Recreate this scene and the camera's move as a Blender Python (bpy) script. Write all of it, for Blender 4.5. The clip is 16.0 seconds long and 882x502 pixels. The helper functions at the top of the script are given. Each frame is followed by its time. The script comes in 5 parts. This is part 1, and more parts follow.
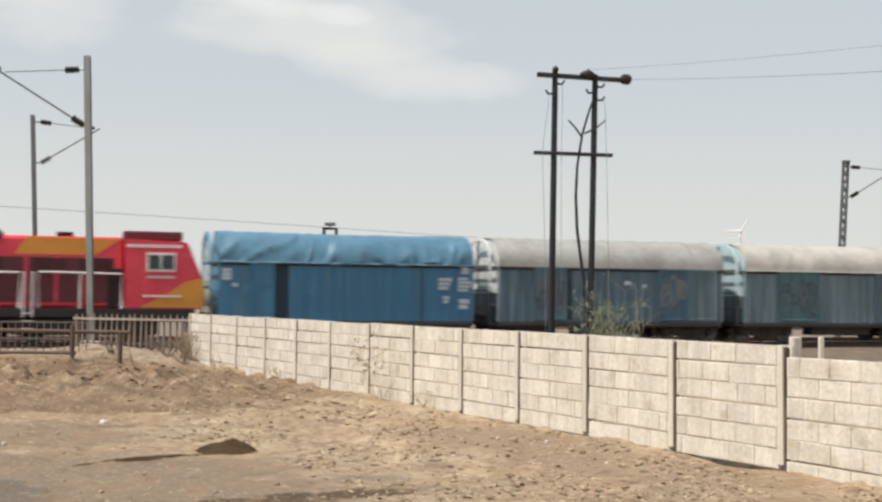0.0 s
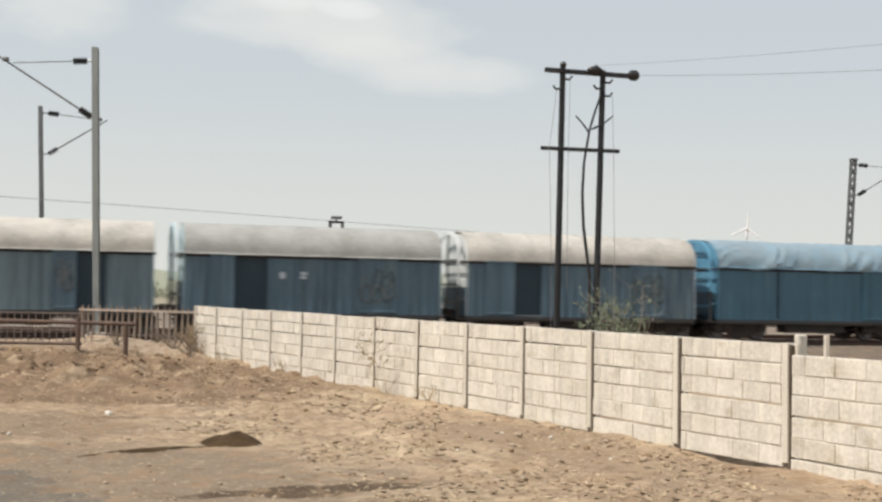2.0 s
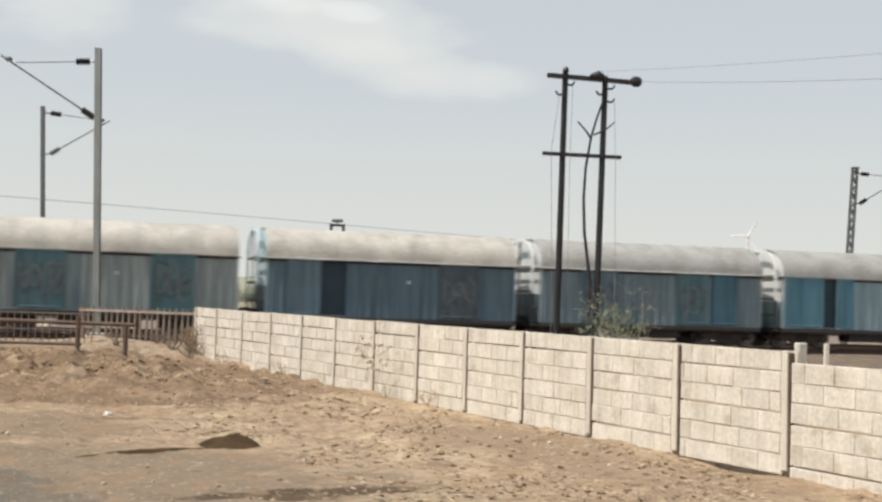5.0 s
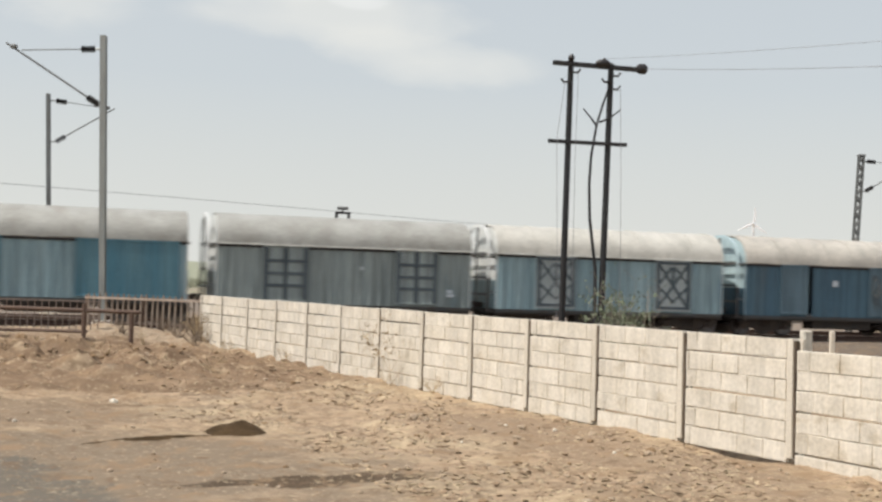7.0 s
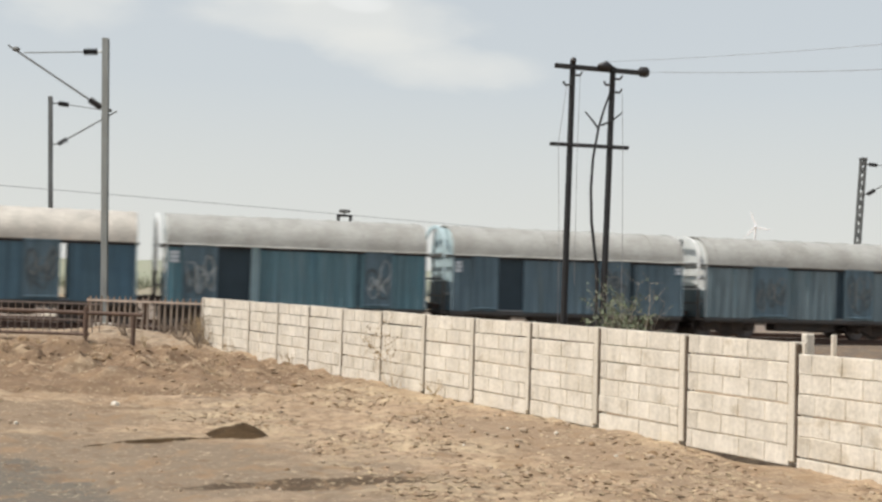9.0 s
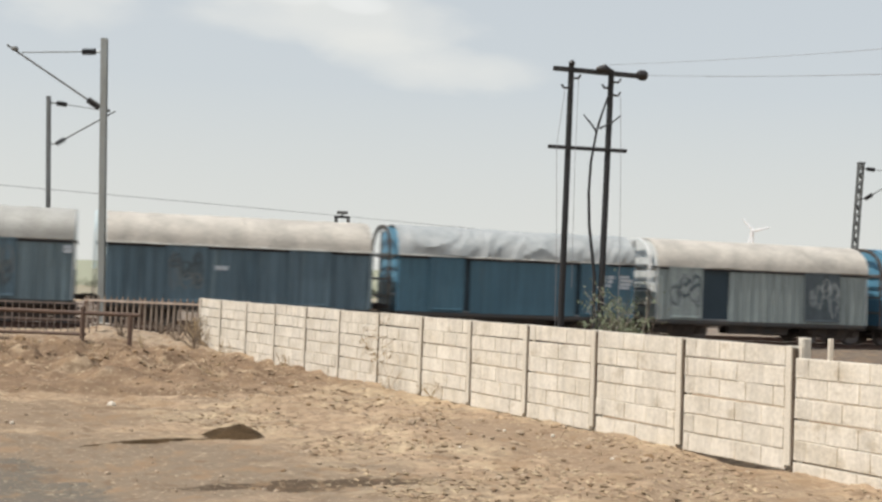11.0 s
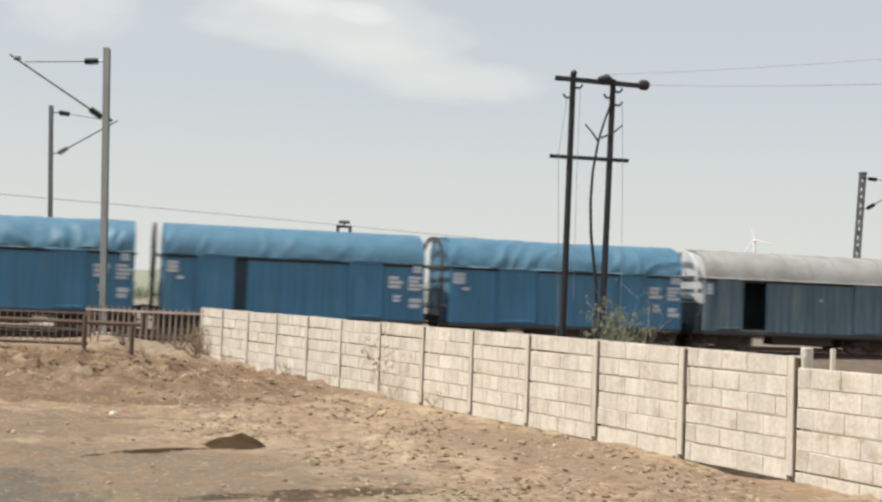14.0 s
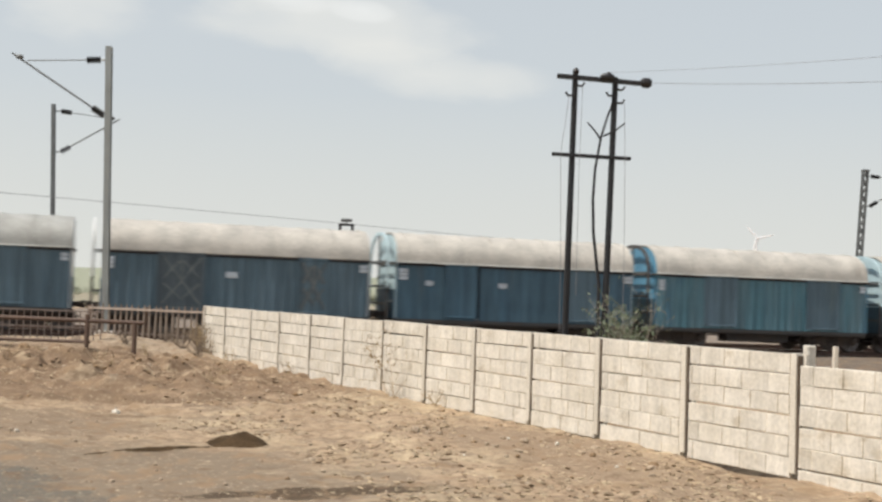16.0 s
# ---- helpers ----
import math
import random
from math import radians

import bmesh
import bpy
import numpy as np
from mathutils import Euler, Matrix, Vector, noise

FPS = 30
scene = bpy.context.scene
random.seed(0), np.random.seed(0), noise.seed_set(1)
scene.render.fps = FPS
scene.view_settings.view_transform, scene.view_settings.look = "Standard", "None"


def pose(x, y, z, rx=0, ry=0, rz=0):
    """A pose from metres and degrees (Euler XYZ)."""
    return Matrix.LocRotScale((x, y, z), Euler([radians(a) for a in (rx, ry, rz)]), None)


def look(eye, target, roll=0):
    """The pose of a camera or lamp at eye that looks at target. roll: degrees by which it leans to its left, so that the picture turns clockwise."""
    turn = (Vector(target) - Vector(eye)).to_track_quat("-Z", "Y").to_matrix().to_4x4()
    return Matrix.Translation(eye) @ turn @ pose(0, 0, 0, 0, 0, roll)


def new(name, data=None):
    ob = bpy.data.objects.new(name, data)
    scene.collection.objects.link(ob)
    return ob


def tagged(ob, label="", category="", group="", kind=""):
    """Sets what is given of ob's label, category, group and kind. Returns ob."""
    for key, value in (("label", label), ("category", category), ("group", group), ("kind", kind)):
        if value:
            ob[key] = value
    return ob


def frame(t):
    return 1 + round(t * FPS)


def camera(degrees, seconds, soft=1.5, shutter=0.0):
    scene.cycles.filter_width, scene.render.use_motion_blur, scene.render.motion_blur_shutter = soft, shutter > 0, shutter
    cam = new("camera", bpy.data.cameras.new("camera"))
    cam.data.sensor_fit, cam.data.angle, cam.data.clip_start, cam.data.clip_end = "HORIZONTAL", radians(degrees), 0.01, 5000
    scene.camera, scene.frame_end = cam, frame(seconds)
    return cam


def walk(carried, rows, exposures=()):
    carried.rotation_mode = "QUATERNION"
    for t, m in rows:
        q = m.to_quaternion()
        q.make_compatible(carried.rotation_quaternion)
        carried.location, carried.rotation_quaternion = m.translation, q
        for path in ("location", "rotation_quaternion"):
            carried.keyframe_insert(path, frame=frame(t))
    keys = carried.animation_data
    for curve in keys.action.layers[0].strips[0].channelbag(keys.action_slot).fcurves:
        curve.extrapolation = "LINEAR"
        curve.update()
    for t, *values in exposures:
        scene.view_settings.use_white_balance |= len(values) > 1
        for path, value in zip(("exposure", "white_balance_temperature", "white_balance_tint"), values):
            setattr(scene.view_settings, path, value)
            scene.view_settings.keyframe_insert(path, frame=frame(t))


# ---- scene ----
from itertools import product

# The eye stands at 1.83 m over the rails; x right, y ahead at the start.
EYE = 1.83
cam = camera(39.6, 16.0, soft=2.6, shutter=0.3)
TURNS = [(0, -0.00, 2.16, -0.60), (0.5, 0.02, 2.03, -0.83), (1, 0.15, 1.97, -0.96), (1.5, 0.22, 1.96, -1.02), (2, 0.26, 1.90, -1.13), (2.5, 0.33, 1.96, -1.28), (3, 0.33, 1.92, -1.40), (3.5, 0.34, 2.14, -1.50), (4, 0.33, 2.13, -1.60), (6.5, 0.28, 1.72, -1.87), (7, 0.52, 1.51, -1.76), (7.5, 0.64, 1.78, -1.79), (8, 0.63, 1.79, -1.86), (8.5, 0.63, 1.76, -1.69), (9, 0.60, 1.64, -1.81), (11.5, 0.47, 1.75, -2.14), (12, 0.49, 1.61, -2.07), (12.5, 0.60, 1.75, -2.11), (13, 0.54, 2.04, -2.14), (13.5, 0.53, 2.09, -2.09), (14, 0.56, 2.18, -2.17), (14.5, 0.61, 2.17, -2.22), (15, 0.60, 2.13, -2.11), (15.5, 0.67, 2.06, -2.03), (16, 0.67, 2.09, -2.12)]
walk(cam, [(t, pose(0, 0, EYE, 90 + p, r, yaw)) for t, yaw, p, r in TURNS], exposures=((0.0, 0.0), (16.0, 0.0)))

# ---- light ----
SUN_AZ, SUN_EL = 113.0, 61.0          # degrees: turned left of the first view, and height


def bearing(az):
    a = radians(az)
    return Vector((-math.sin(a), math.cos(a), 0))


sun = new("sun", bpy.data.lights.new("sun", "SUN"))
sun.data.energy, sun.data.angle, sun.data.color = 3.9, radians(0.8), (1.0, 0.95, 0.87)
sun_way = bearing(SUN_AZ) * math.cos(radians(SUN_EL)) + Vector((0, 0, math.sin(radians(SUN_EL))))
sun.matrix_world = look(sun_way * 60, (0, 0, 0))

world = bpy.data.worlds.new("sky")
scene.world = world
world.use_nodes = True


def link(tree, a, b):
    tree.links.new(a, b)


def node(tree, kind, **values):
    n = tree.nodes.new(kind)
    for k, v in values.items():
        n.inputs[k.replace("_", " ")].default_value = v
    return n


def ramp(tree, stops, source):
    n = tree.nodes.new("ShaderNodeValToRGB")
    els = n.color_ramp.elements
    while len(els) < len(stops):
        els.new(0.5)
    for e, (p, c) in zip(els, stops):
        e.position, e.color = p, (*c, 1) if len(c) == 3 else c
    link(tree, source, n.inputs["Fac"])
    return n


def mix(tree, fac, a, b, how="MIX"):
    n = tree.nodes.new("ShaderNodeMix")
    n.data_type, n.blend_type = "RGBA", how
    for i, v in ((0, fac), (6, a), (7, b)):
        if hasattr(v, "links"):
            link(tree, v, n.inputs[i])
        else:
            n.inputs[i].default_value = v if i == 0 else (*v, 1)
    return n.outputs[2]


wt = world.node_tree
wt.nodes.clear()
sky = wt.nodes.new("ShaderNodeTexSky")
sky.sky_type, sky.sun_disc = "NISHITA", False
sky.sun_elevation, sky.sun_rotation = radians(SUN_EL), radians(-SUN_AZ)
sky.air_density, sky.dust_density, sky.ozone_density = 1.0, 4.0, 1.0
co = wt.nodes.new("ShaderNodeTexCoord")
sep = wt.nodes.new("ShaderNodeSeparateXYZ")
link(wt, co.outputs["Generated"], sep.inputs[0])
# hazy white veil, thicker near the horizon, with one soft bank of cloud
veil = ramp(wt, [(0.0, (0.90, 0.90, 0.90)), (0.12, (0.80,) * 3), (0.30, (0.70,) * 3), (0.8, (0.40,) * 3)], sep.outputs["Z"])
cmap = wt.nodes.new("ShaderNodeMapping")
cmap.inputs["Scale"].default_value = (5.0, 5.0, 12.0)
cmap.inputs["Location"].default_value = (0.4, 0.35, 0.2)
link(wt, co.outputs["Generated"], cmap.inputs[0])
cn = node(wt, "ShaderNodeTexNoise", Scale=1.6, Detail=6.0, Roughness=0.5)
link(wt, cmap.outputs[0], cn.inputs["Vector"])


def cloud_bank(at, size, turn):
    """A soft share of cloud round a direction of the sky, frayed by noise."""
    mp = wt.nodes.new("ShaderNodeMapping")
    mp.vector_type = "TEXTURE"
    mp.inputs["Location"].default_value, mp.inputs["Scale"].default_value = at, size
    mp.inputs["Rotation"].default_value = (0, radians(turn), 0)
    link(wt, co.outputs["Generated"], mp.inputs[0])
    gr = wt.nodes.new("ShaderNodeTexGradient")
    gr.gradient_type = "SPHERICAL"
    link(wt, mp.outputs[0], gr.inputs[0])
    su = wt.nodes.new("ShaderNodeMath")
    su.operation = "MULTIPLY_ADD"
    link(wt, cn.outputs["Fac"], su.inputs[0])
    su.inputs[1].default_value = 2.0
    link(wt, gr.outputs["Fac"], su.inputs[2])
    su2 = wt.nodes.new("ShaderNodeMath")
    su2.operation = "SUBTRACT"
    link(wt, su.outputs[0], su2.inputs[0])
    su2.inputs[1].default_value = 1.16
    share = ramp(wt, [(0.0, (0, 0, 0)), (0.32, (0.40,) * 3), (0.75, (0.66,) * 3)], su2.outputs[0]).outputs[0]
    body = ramp(wt, [(0.0, (0, 0, 0)), (0.30, (1, 1, 1))], gr.outputs["Fac"]).outputs[0]
    return mix(wt, 1.0, share, body, "MULTIPLY")


scaled = mix(wt, 1.0, sky.outputs[0], (0.12,) * 3, "MULTIPLY")
hazed = mix(wt, veil.outputs[0], scaled, (0.706, 0.747, 0.760))
low = ramp(wt, [(0.0, (1, 1, 1)), (0.16, (0, 0, 0))], sep.outputs["Z"])
hazed = mix(wt, low.outputs[0], hazed, (0.74, 0.745, 0.70))
for at, size, turn in (((-0.110, 0.97, 0.222), (0.165, 0.5, 0.046), 5), ((-0.33, 0.92, 0.24), (0.12, 0.5, 0.07), 0), ((-0.03, 0.98, 0.178), (0.12, 0.5, 0.030), 5), ((-0.17, 0.97, 0.24), (0.10, 0.5, 0.03), 0)):
    hazed = mix(wt, cloud_bank(at, size, turn), hazed, (0.82, 0.822, 0.785))
for at, size, turn in (((-0.138, 0.97, 0.231), (0.045, 0.4, 0.013), 0), ((-0.084, 0.97, 0.226), (0.035, 0.4, 0.011), 4), ((-0.30, 0.93, 0.240), (0.04, 0.4, 0.015), 0)):
    hazed = mix(wt, cloud_bank(at, size, turn), hazed, (0.87, 0.885, 0.875))
clouded = hazed
bg = wt.nodes.new("ShaderNodeBackground")
link(wt, clouded, bg.inputs[0])
bg.inputs[1].default_value = 1.0
wo = wt.nodes.new("ShaderNodeOutputWorld")
link(wt, bg.outputs[0], wo.inputs[0])


# ---- materials ----
def surface(name, base, rough=0.7, metal=0.0, second=None, scale=1.2, stretch=(1, 1, 1), amount=0.5, grain=30.0, grain_amt=0.25,
            bump=0.15, bump_scale=None, third=None, third_scale=0.5, third_from=0.58, spread=True, island=0.0, streak=0.0):
    """Procedural paint, metal, stone or soil: a base colour, stains of a second and third colour, fine grain and relief."""
    m = bpy.data.materials.new(name)
    m.use_nodes = True
    t = m.node_tree
    b = t.nodes["Principled BSDF"]
    c = t.nodes.new("ShaderNodeTexCoord")
    vec = c.outputs["Object"]
    if spread:
        info = t.nodes.new("ShaderNodeObjectInfo")
        mul = t.nodes.new("ShaderNodeMath")
        mul.operation = "MULTIPLY"
        mul.inputs[1].default_value = 37.0
        link(t, info.outputs["Random"], mul.inputs[0])
        add = t.nodes.new("ShaderNodeVectorMath")
        add.operation = "ADD"
        link(t, vec, add.inputs[0])
        link(t, mul.outputs[0], add.inputs[1])
        vec = add.outputs[0]
    mp = t.nodes.new("ShaderNodeMapping")
    mp.inputs["Scale"].default_value = stretch
    link(t, vec, mp.inputs[0])
    n1 = node(t, "ShaderNodeTexNoise", Scale=scale, Detail=5.0, Roughness=0.6)
    link(t, mp.outputs[0], n1.inputs["Vector"])
    n2 = node(t, "ShaderNodeTexNoise", Scale=grain, Detail=3.0, Roughness=0.6)
    link(t, vec, n2.inputs["Vector"])
    second = second or tuple(v * 0.6 for v in base)
    f1 = ramp(t, [(0.38, (0, 0, 0)), (0.66, (amount,) * 3)], n1.outputs["Fac"])
    col = mix(t, f1.outputs[0], base, second)
    if third:
        n3 = node(t, "ShaderNodeTexNoise", Scale=third_scale, Detail=4.0, Roughness=0.6)
        link(t, mp.outputs[0], n3.inputs["Vector"])
        f3 = ramp(t, [(third_from, (0, 0, 0)), (third_from + 0.12, (0.85,) * 3)], n3.outputs["Fac"])
        col = mix(t, f3.outputs[0], col, third)
    g = ramp(t, [(0.25, (1 - grain_amt,) * 3), (0.75, (1 + grain_amt * 0.4,) * 3)], n2.outputs["Fac"])
    col = mix(t, 1.0, col, g.outputs[0], "MULTIPLY")
    if streak:
        ms = t.nodes.new("ShaderNodeMapping")
        ms.inputs["Scale"].default_value = (6.5, 6.5, 0.22)
        link(t, vec, ms.inputs[0])
        ns = node(t, "ShaderNodeTexNoise", Scale=1.0, Detail=5.0, Roughness=0.7)
        link(t, ms.outputs[0], ns.inputs["Vector"])
        run = ramp(t, [(0.36, (1 - streak,) * 3), (0.52, (1, 1, 1)), (0.70, (1 + streak * 0.9,) * 3)], ns.outputs["Fac"])
        col = mix(t, 1.0, col, run.outputs[0], "MULTIPLY")
    if island:
        geo = t.nodes.new("ShaderNodeNewGeometry")
        tint = ramp(t, [(0.0, (1 - island,) * 3), (1.0, (1 + island * 0.5,) * 3)], geo.outputs["Random Per Island"])
        col = mix(t, 1.0, col, tint.outputs[0], "MULTIPLY")
    link(t, col, b.inputs["Base Color"])
    rr = ramp(t, [(0.3, (max(0.05, rough - 0.12),) * 3), (0.7, (min(1, rough + 0.12),) * 3)], n1.outputs["Fac"])
    link(t, rr.outputs[0], b.inputs["Roughness"])
    b.inputs["Metallic"].default_value = metal
    if rough > 0.94:
        b.inputs["Specular IOR Level"].default_value = 0.08
    if bump:
        bp = node(t, "ShaderNodeBump", Strength=bump, Distance=0.02)
        n4 = node(t, "ShaderNodeTexNoise", Scale=bump_scale or grain * 0.6, Detail=4.0)
        link(t, vec, n4.inputs["Vector"])
        link(t, n4.outputs["Fac"], bp.inputs["Height"])
        link(t, bp.outputs[0], b.inputs["Normal"])
    return m


STREAK = (2.2, 2.2, 0.35)
SIDES = {
    "blue": surface("blue_side_paint", (0.050, 0.196, 0.345), 0.5, 0, (0.074, 0.205, 0.315), 0.7, STREAK, 0.7, third=(0.090, 0.195, 0.27), streak=0.2),
    "navy": surface("dull_blue_side_paint", (0.058, 0.126, 0.182), 0.6, 0, (0.085, 0.152, 0.195), 0.7, STREAK, 0.7, third=(0.090, 0.136, 0.166), streak=0.32),
    "slate": surface("slate_side_paint", (0.116, 0.180, 0.222), 0.6, 0, (0.088, 0.143, 0.180), 0.7, STREAK, 0.8, third=(0.179, 0.238, 0.248), streak=0.32),
    "grey": surface("grey_side_paint", (0.185, 0.250, 0.275), 0.6, 0, (0.130, 0.185, 0.212), 0.7, STREAK, 0.8, third=(0.102, 0.177, 0.207), streak=0.32),
    "pale": surface("pale_weathered_side_paint", (0.320, 0.370, 0.362), 0.6, 0, (0.205, 0.245, 0.245), 0.8, STREAK, 0.8, third=(0.128, 0.204, 0.235), third_from=0.62, streak=0.32),
    "sky": surface("faded_sky_side_paint", (0.315, 0.435, 0.470), 0.6, 0, (0.205, 0.31, 0.35), 0.9, STREAK, 0.8, third=(0.128, 0.231, 0.304), third_from=0.62, streak=0.32),
    "deep": surface("deep_teal_blue_side_paint", (0.056, 0.140, 0.200), 0.5, 0, (0.070, 0.155, 0.205), 0.7, STREAK, 0.7, third=(0.085, 0.15, 0.185), streak=0.2),
    "teal": surface("teal_side_paint", (0.090, 0.218, 0.269), 0.6, 0, (0.154, 0.231, 0.262), 0.8, STREAK, 0.8, third=(0.064, 0.163, 0.248), streak=0.32),
}
PATCH = {
    "faded": surface("faded_blue_patch_paint", (0.072, 0.205, 0.280), 0.6, 0, (0.14, 0.27, 0.32), 0.9, STREAK, 0.8, streak=0.32),
    "teal": surface("teal_patch_paint", (0.074, 0.160, 0.182), 0.6, 0, (0.109, 0.177, 0.193), 0.8, STREAK, 0.7, streak=0.32),
    "blue": surface("blue_patch_paint", (0.052, 0.140, 0.195), 0.55, 0, (0.077, 0.160, 0.205), 0.8, STREAK, 0.7, streak=0.32),
    "chalk": surface("chalky_white_door_paint", (0.46, 0.50, 0.50), 0.7, 0, (0.32, 0.37, 0.38), 1.4, STREAK, 0.8, streak=0.2),
    "dark": surface("dark_panel_paint", (0.096, 0.122, 0.138), 0.65, 0, (0.064, 0.082, 0.097), 0.8, STREAK, 0.7, streak=0.32),
}
ROOFS = {
    "tarp": surface("blue_tarpaulin", (0.095, 0.225, 0.325), 0.50, 0, (0.075, 0.17, 0.25), 1.6, (1, 1, 1), 0.7, grain=14, grain_amt=0.12, bump=0.25, bump_scale=3.0),
    "tarp_grey": surface("grey_tarpaulin", (0.40, 0.42, 0.42), 0.5, 0, (0.28, 0.31, 0.32), 1.4, (1, 1, 1), 0.8, grain=14, grain_amt=0.15, bump=0.25, bump_scale=3.0),
    "tarp_sky": surface("faded_blue_tarpaulin", (0.24, 0.35, 0.42), 0.40, 0, (0.26, 0.31, 0.33), 1.2, (1, 1, 1), 0.8, grain=14, grain_amt=0.15, bump=0.25, bump_scale=3.0),
    "cream": surface("cream_dusty_roof", (0.56, 0.525, 0.465), 0.6, 0, (0.37, 0.35, 0.315), 1.3, (0.8, 0.7, 0.7), 0.9, grain=9, grain_amt=0.22, third=(0.29, 0.26, 0.22), third_from=0.62),
    "stone": surface("grey_dusty_roof", (0.40, 0.40, 0.375), 0.6, 0, (0.29, 0.285, 0.26), 1.3, (0.8, 0.7, 0.7), 0.9, grain=9, grain_amt=0.22, third=(0.27, 0.24, 0.20), third_from=0.66),
    "white": surface("pale_roof", (0.61, 0.59, 0.535), 0.55, 0, (0.42, 0.41, 0.37), 1.3, (0.8, 0.7, 0.7), 0.8, grain=9, grain_amt=0.2, third=(0.33, 0.30, 0.25), third_from=0.66),
}
ENDS = {
    "white": surface("whitish_end_paint", (0.80, 0.81, 0.79), 0.5, 0, (0.62, 0.64, 0.62), 1.5, STREAK, 0.6),
    "sky": surface("light_blue_end_paint", (0.135, 0.345, 0.50), 0.5, 0, (0.10, 0.26, 0.38), 1.5, STREAK, 0.6),
    "mint": surface("pale_teal_end_paint", (0.56, 0.70, 0.73), 0.5, 0, (0.38, 0.50, 0.54), 1.5, STREAK, 0.6),
}
M_FRAME = surface("dusty_dark_underframe", (0.060, 0.056, 0.054), 0.85, 0.0, (0.105, 0.085, 0.070), 2.0, amount=0.8)
M_BOGIE = surface("brown_dusty_bogie_iron", (0.068, 0.056, 0.050), 0.85, 0.0, (0.12, 0.09, 0.07), 3.0, amount=0.8)
M_LOCOIRON = surface("black_loco_iron", (0.026, 0.024, 0.026), 0.7, 0.1, (0.055, 0.042, 0.036), 2.0, amount=0.7)
M_TYRE = surface("worn_wheel_steel", (0.16, 0.14, 0.13), 0.45, 0.8, (0.06, 0.045, 0.04), 4.0)
M_INSIDE = surface("inner_lining", (0.30, 0.32, 0.33), 0.9, 0, amount=0.5)
M_WHITE = surface("white_stencil_paint", (0.56, 0.62, 0.68), 0.6, 0, (0.5, 0.52, 0.52), 4.0, amount=0.6)
# navy tone that paints the shade inside open doorways
M_RECESS = surface("dark_interior_shade", (0.018, 0.042, 0.062), 0.6, 0, (0.026, 0.044, 0.056), 1.5)
M_TAGSOFT = surface("grey_sprayed_paint", (0.20, 0.215, 0.215), 0.6, 0, (0.13, 0.15, 0.155), 3.0, amount=0.7)
M_TAGGING = surface("pale_sprayed_paint", (0.50, 0.54, 0.54), 0.6, 0, (0.2, 0.23, 0.24), 3.0, amount=0.7)
M_TAGDARK = surface("dark_sprayed_paint", (0.088, 0.118, 0.132), 0.6, 0, (0.060, 0.080, 0.09), 3.0, amount=0.8)
M_SOLE = surface("dusty_sole_bar_paint", (0.085, 0.088, 0.090), 0.85, 0, (0.12, 0.10, 0.085), 1.2, STREAK, 0.8)
M_HEM = surface("pale_eave_trim_paint", (0.70, 0.70, 0.66), 0.7, 0, (0.45, 0.44, 0.40), 1.4, amount=0.9)
M_HEMBLUE = surface("pale_blue_hem_cloth", (0.32, 0.52, 0.66), 0.7, 0, (0.18, 0.34, 0.46), 1.4, amount=0.9)
M_EAVEDARK = surface("dark_eave_strip", (0.03, 0.03, 0.033), 0.8)
M_RED = surface("red_loco_paint", (0.78, 0.052, 0.090), 0.25, 0, (0.60, 0.04, 0.06), 1.2, amount=0.6, grain_amt=0.12)
M_ORANGE = surface("orange_loco_paint", (0.72, 0.30, 0.04), 0.4, 0, (0.60, 0.235, 0.035), 1.2, amount=0.6, grain_amt=0.12)
M_MAROON = surface("maroon_loco_panel", (0.11, 0.016, 0.024), 0.5, 0, (0.14, 0.02, 0.028), 1.5, amount=0.7)
M_GRILLE = surface("dark_grille", (0.03, 0.02, 0.02), 0.6, 0.3)
M_RAILING = surface("white_handrail_paint", (0.86, 0.80, 0.79), 0.5, 0, (0.66, 0.56, 0.55), 4.0)
M_GALV = surface("galvanised_mast_steel", (0.34, 0.36, 0.35), 0.5, 0.5, (0.24, 0.25, 0.24), 3.0, (1, 1, 0.3), 0.6)
M_DULL = surface("dull_mast_steel", (0.19, 0.20, 0.20), 0.6, 0.4, (0.13, 0.13, 0.125), 3.0, (1, 1, 0.3), 0.6)
M_TARPOLE = surface("dark_weathered_pole", (0.013, 0.014, 0.017), 0.75, 0, (0.026, 0.025, 0.026), 2.0, (1, 1, 0.2), 0.7)
M_INSUL = surface("dark_glazed_insulator", (0.014, 0.012, 0.013), 0.45)
M_WIRE = surface("aged_wire", (0.30, 0.30, 0.31), 0.5, 0.3)
M_RUST = surface("rusty_brown_steel", (0.115, 0.075, 0.058), 0.8, 0.2, (0.20, 0.135, 0.10), 5.0, amount=0.8)
M_PALE_RUST = surface("dusty_rust_fence_steel", (0.27, 0.215, 0.185), 0.8, 0.1, (0.18, 0.135, 0.11), 5.0, amount=0.8)
M_PALES = surface("brown_rusted_pale_steel", (0.205, 0.165, 0.135), 0.85, 0.1, (0.31, 0.255, 0.205), 1.1, (3, 3, 0.4), 0.9)
M_RAILDUST = surface("pale_dusty_rail_steel", (0.52, 0.43, 0.36), 0.8, 0, (0.36, 0.28, 0.22), 2.5, amount=0.8)
M_CONCRETE = surface("cream_precast_concrete", (0.735, 0.686, 0.600), 0.9, 0, (0.615, 0.562, 0.470), 1.1, (1, 1, 1.6), 0.85, grain=17, grain_amt=0.20, bump=0.4,
                     bump_scale=26, third=(0.50, 0.435, 0.335), third_scale=2.3, third_from=0.60, island=0.12, streak=0.12)
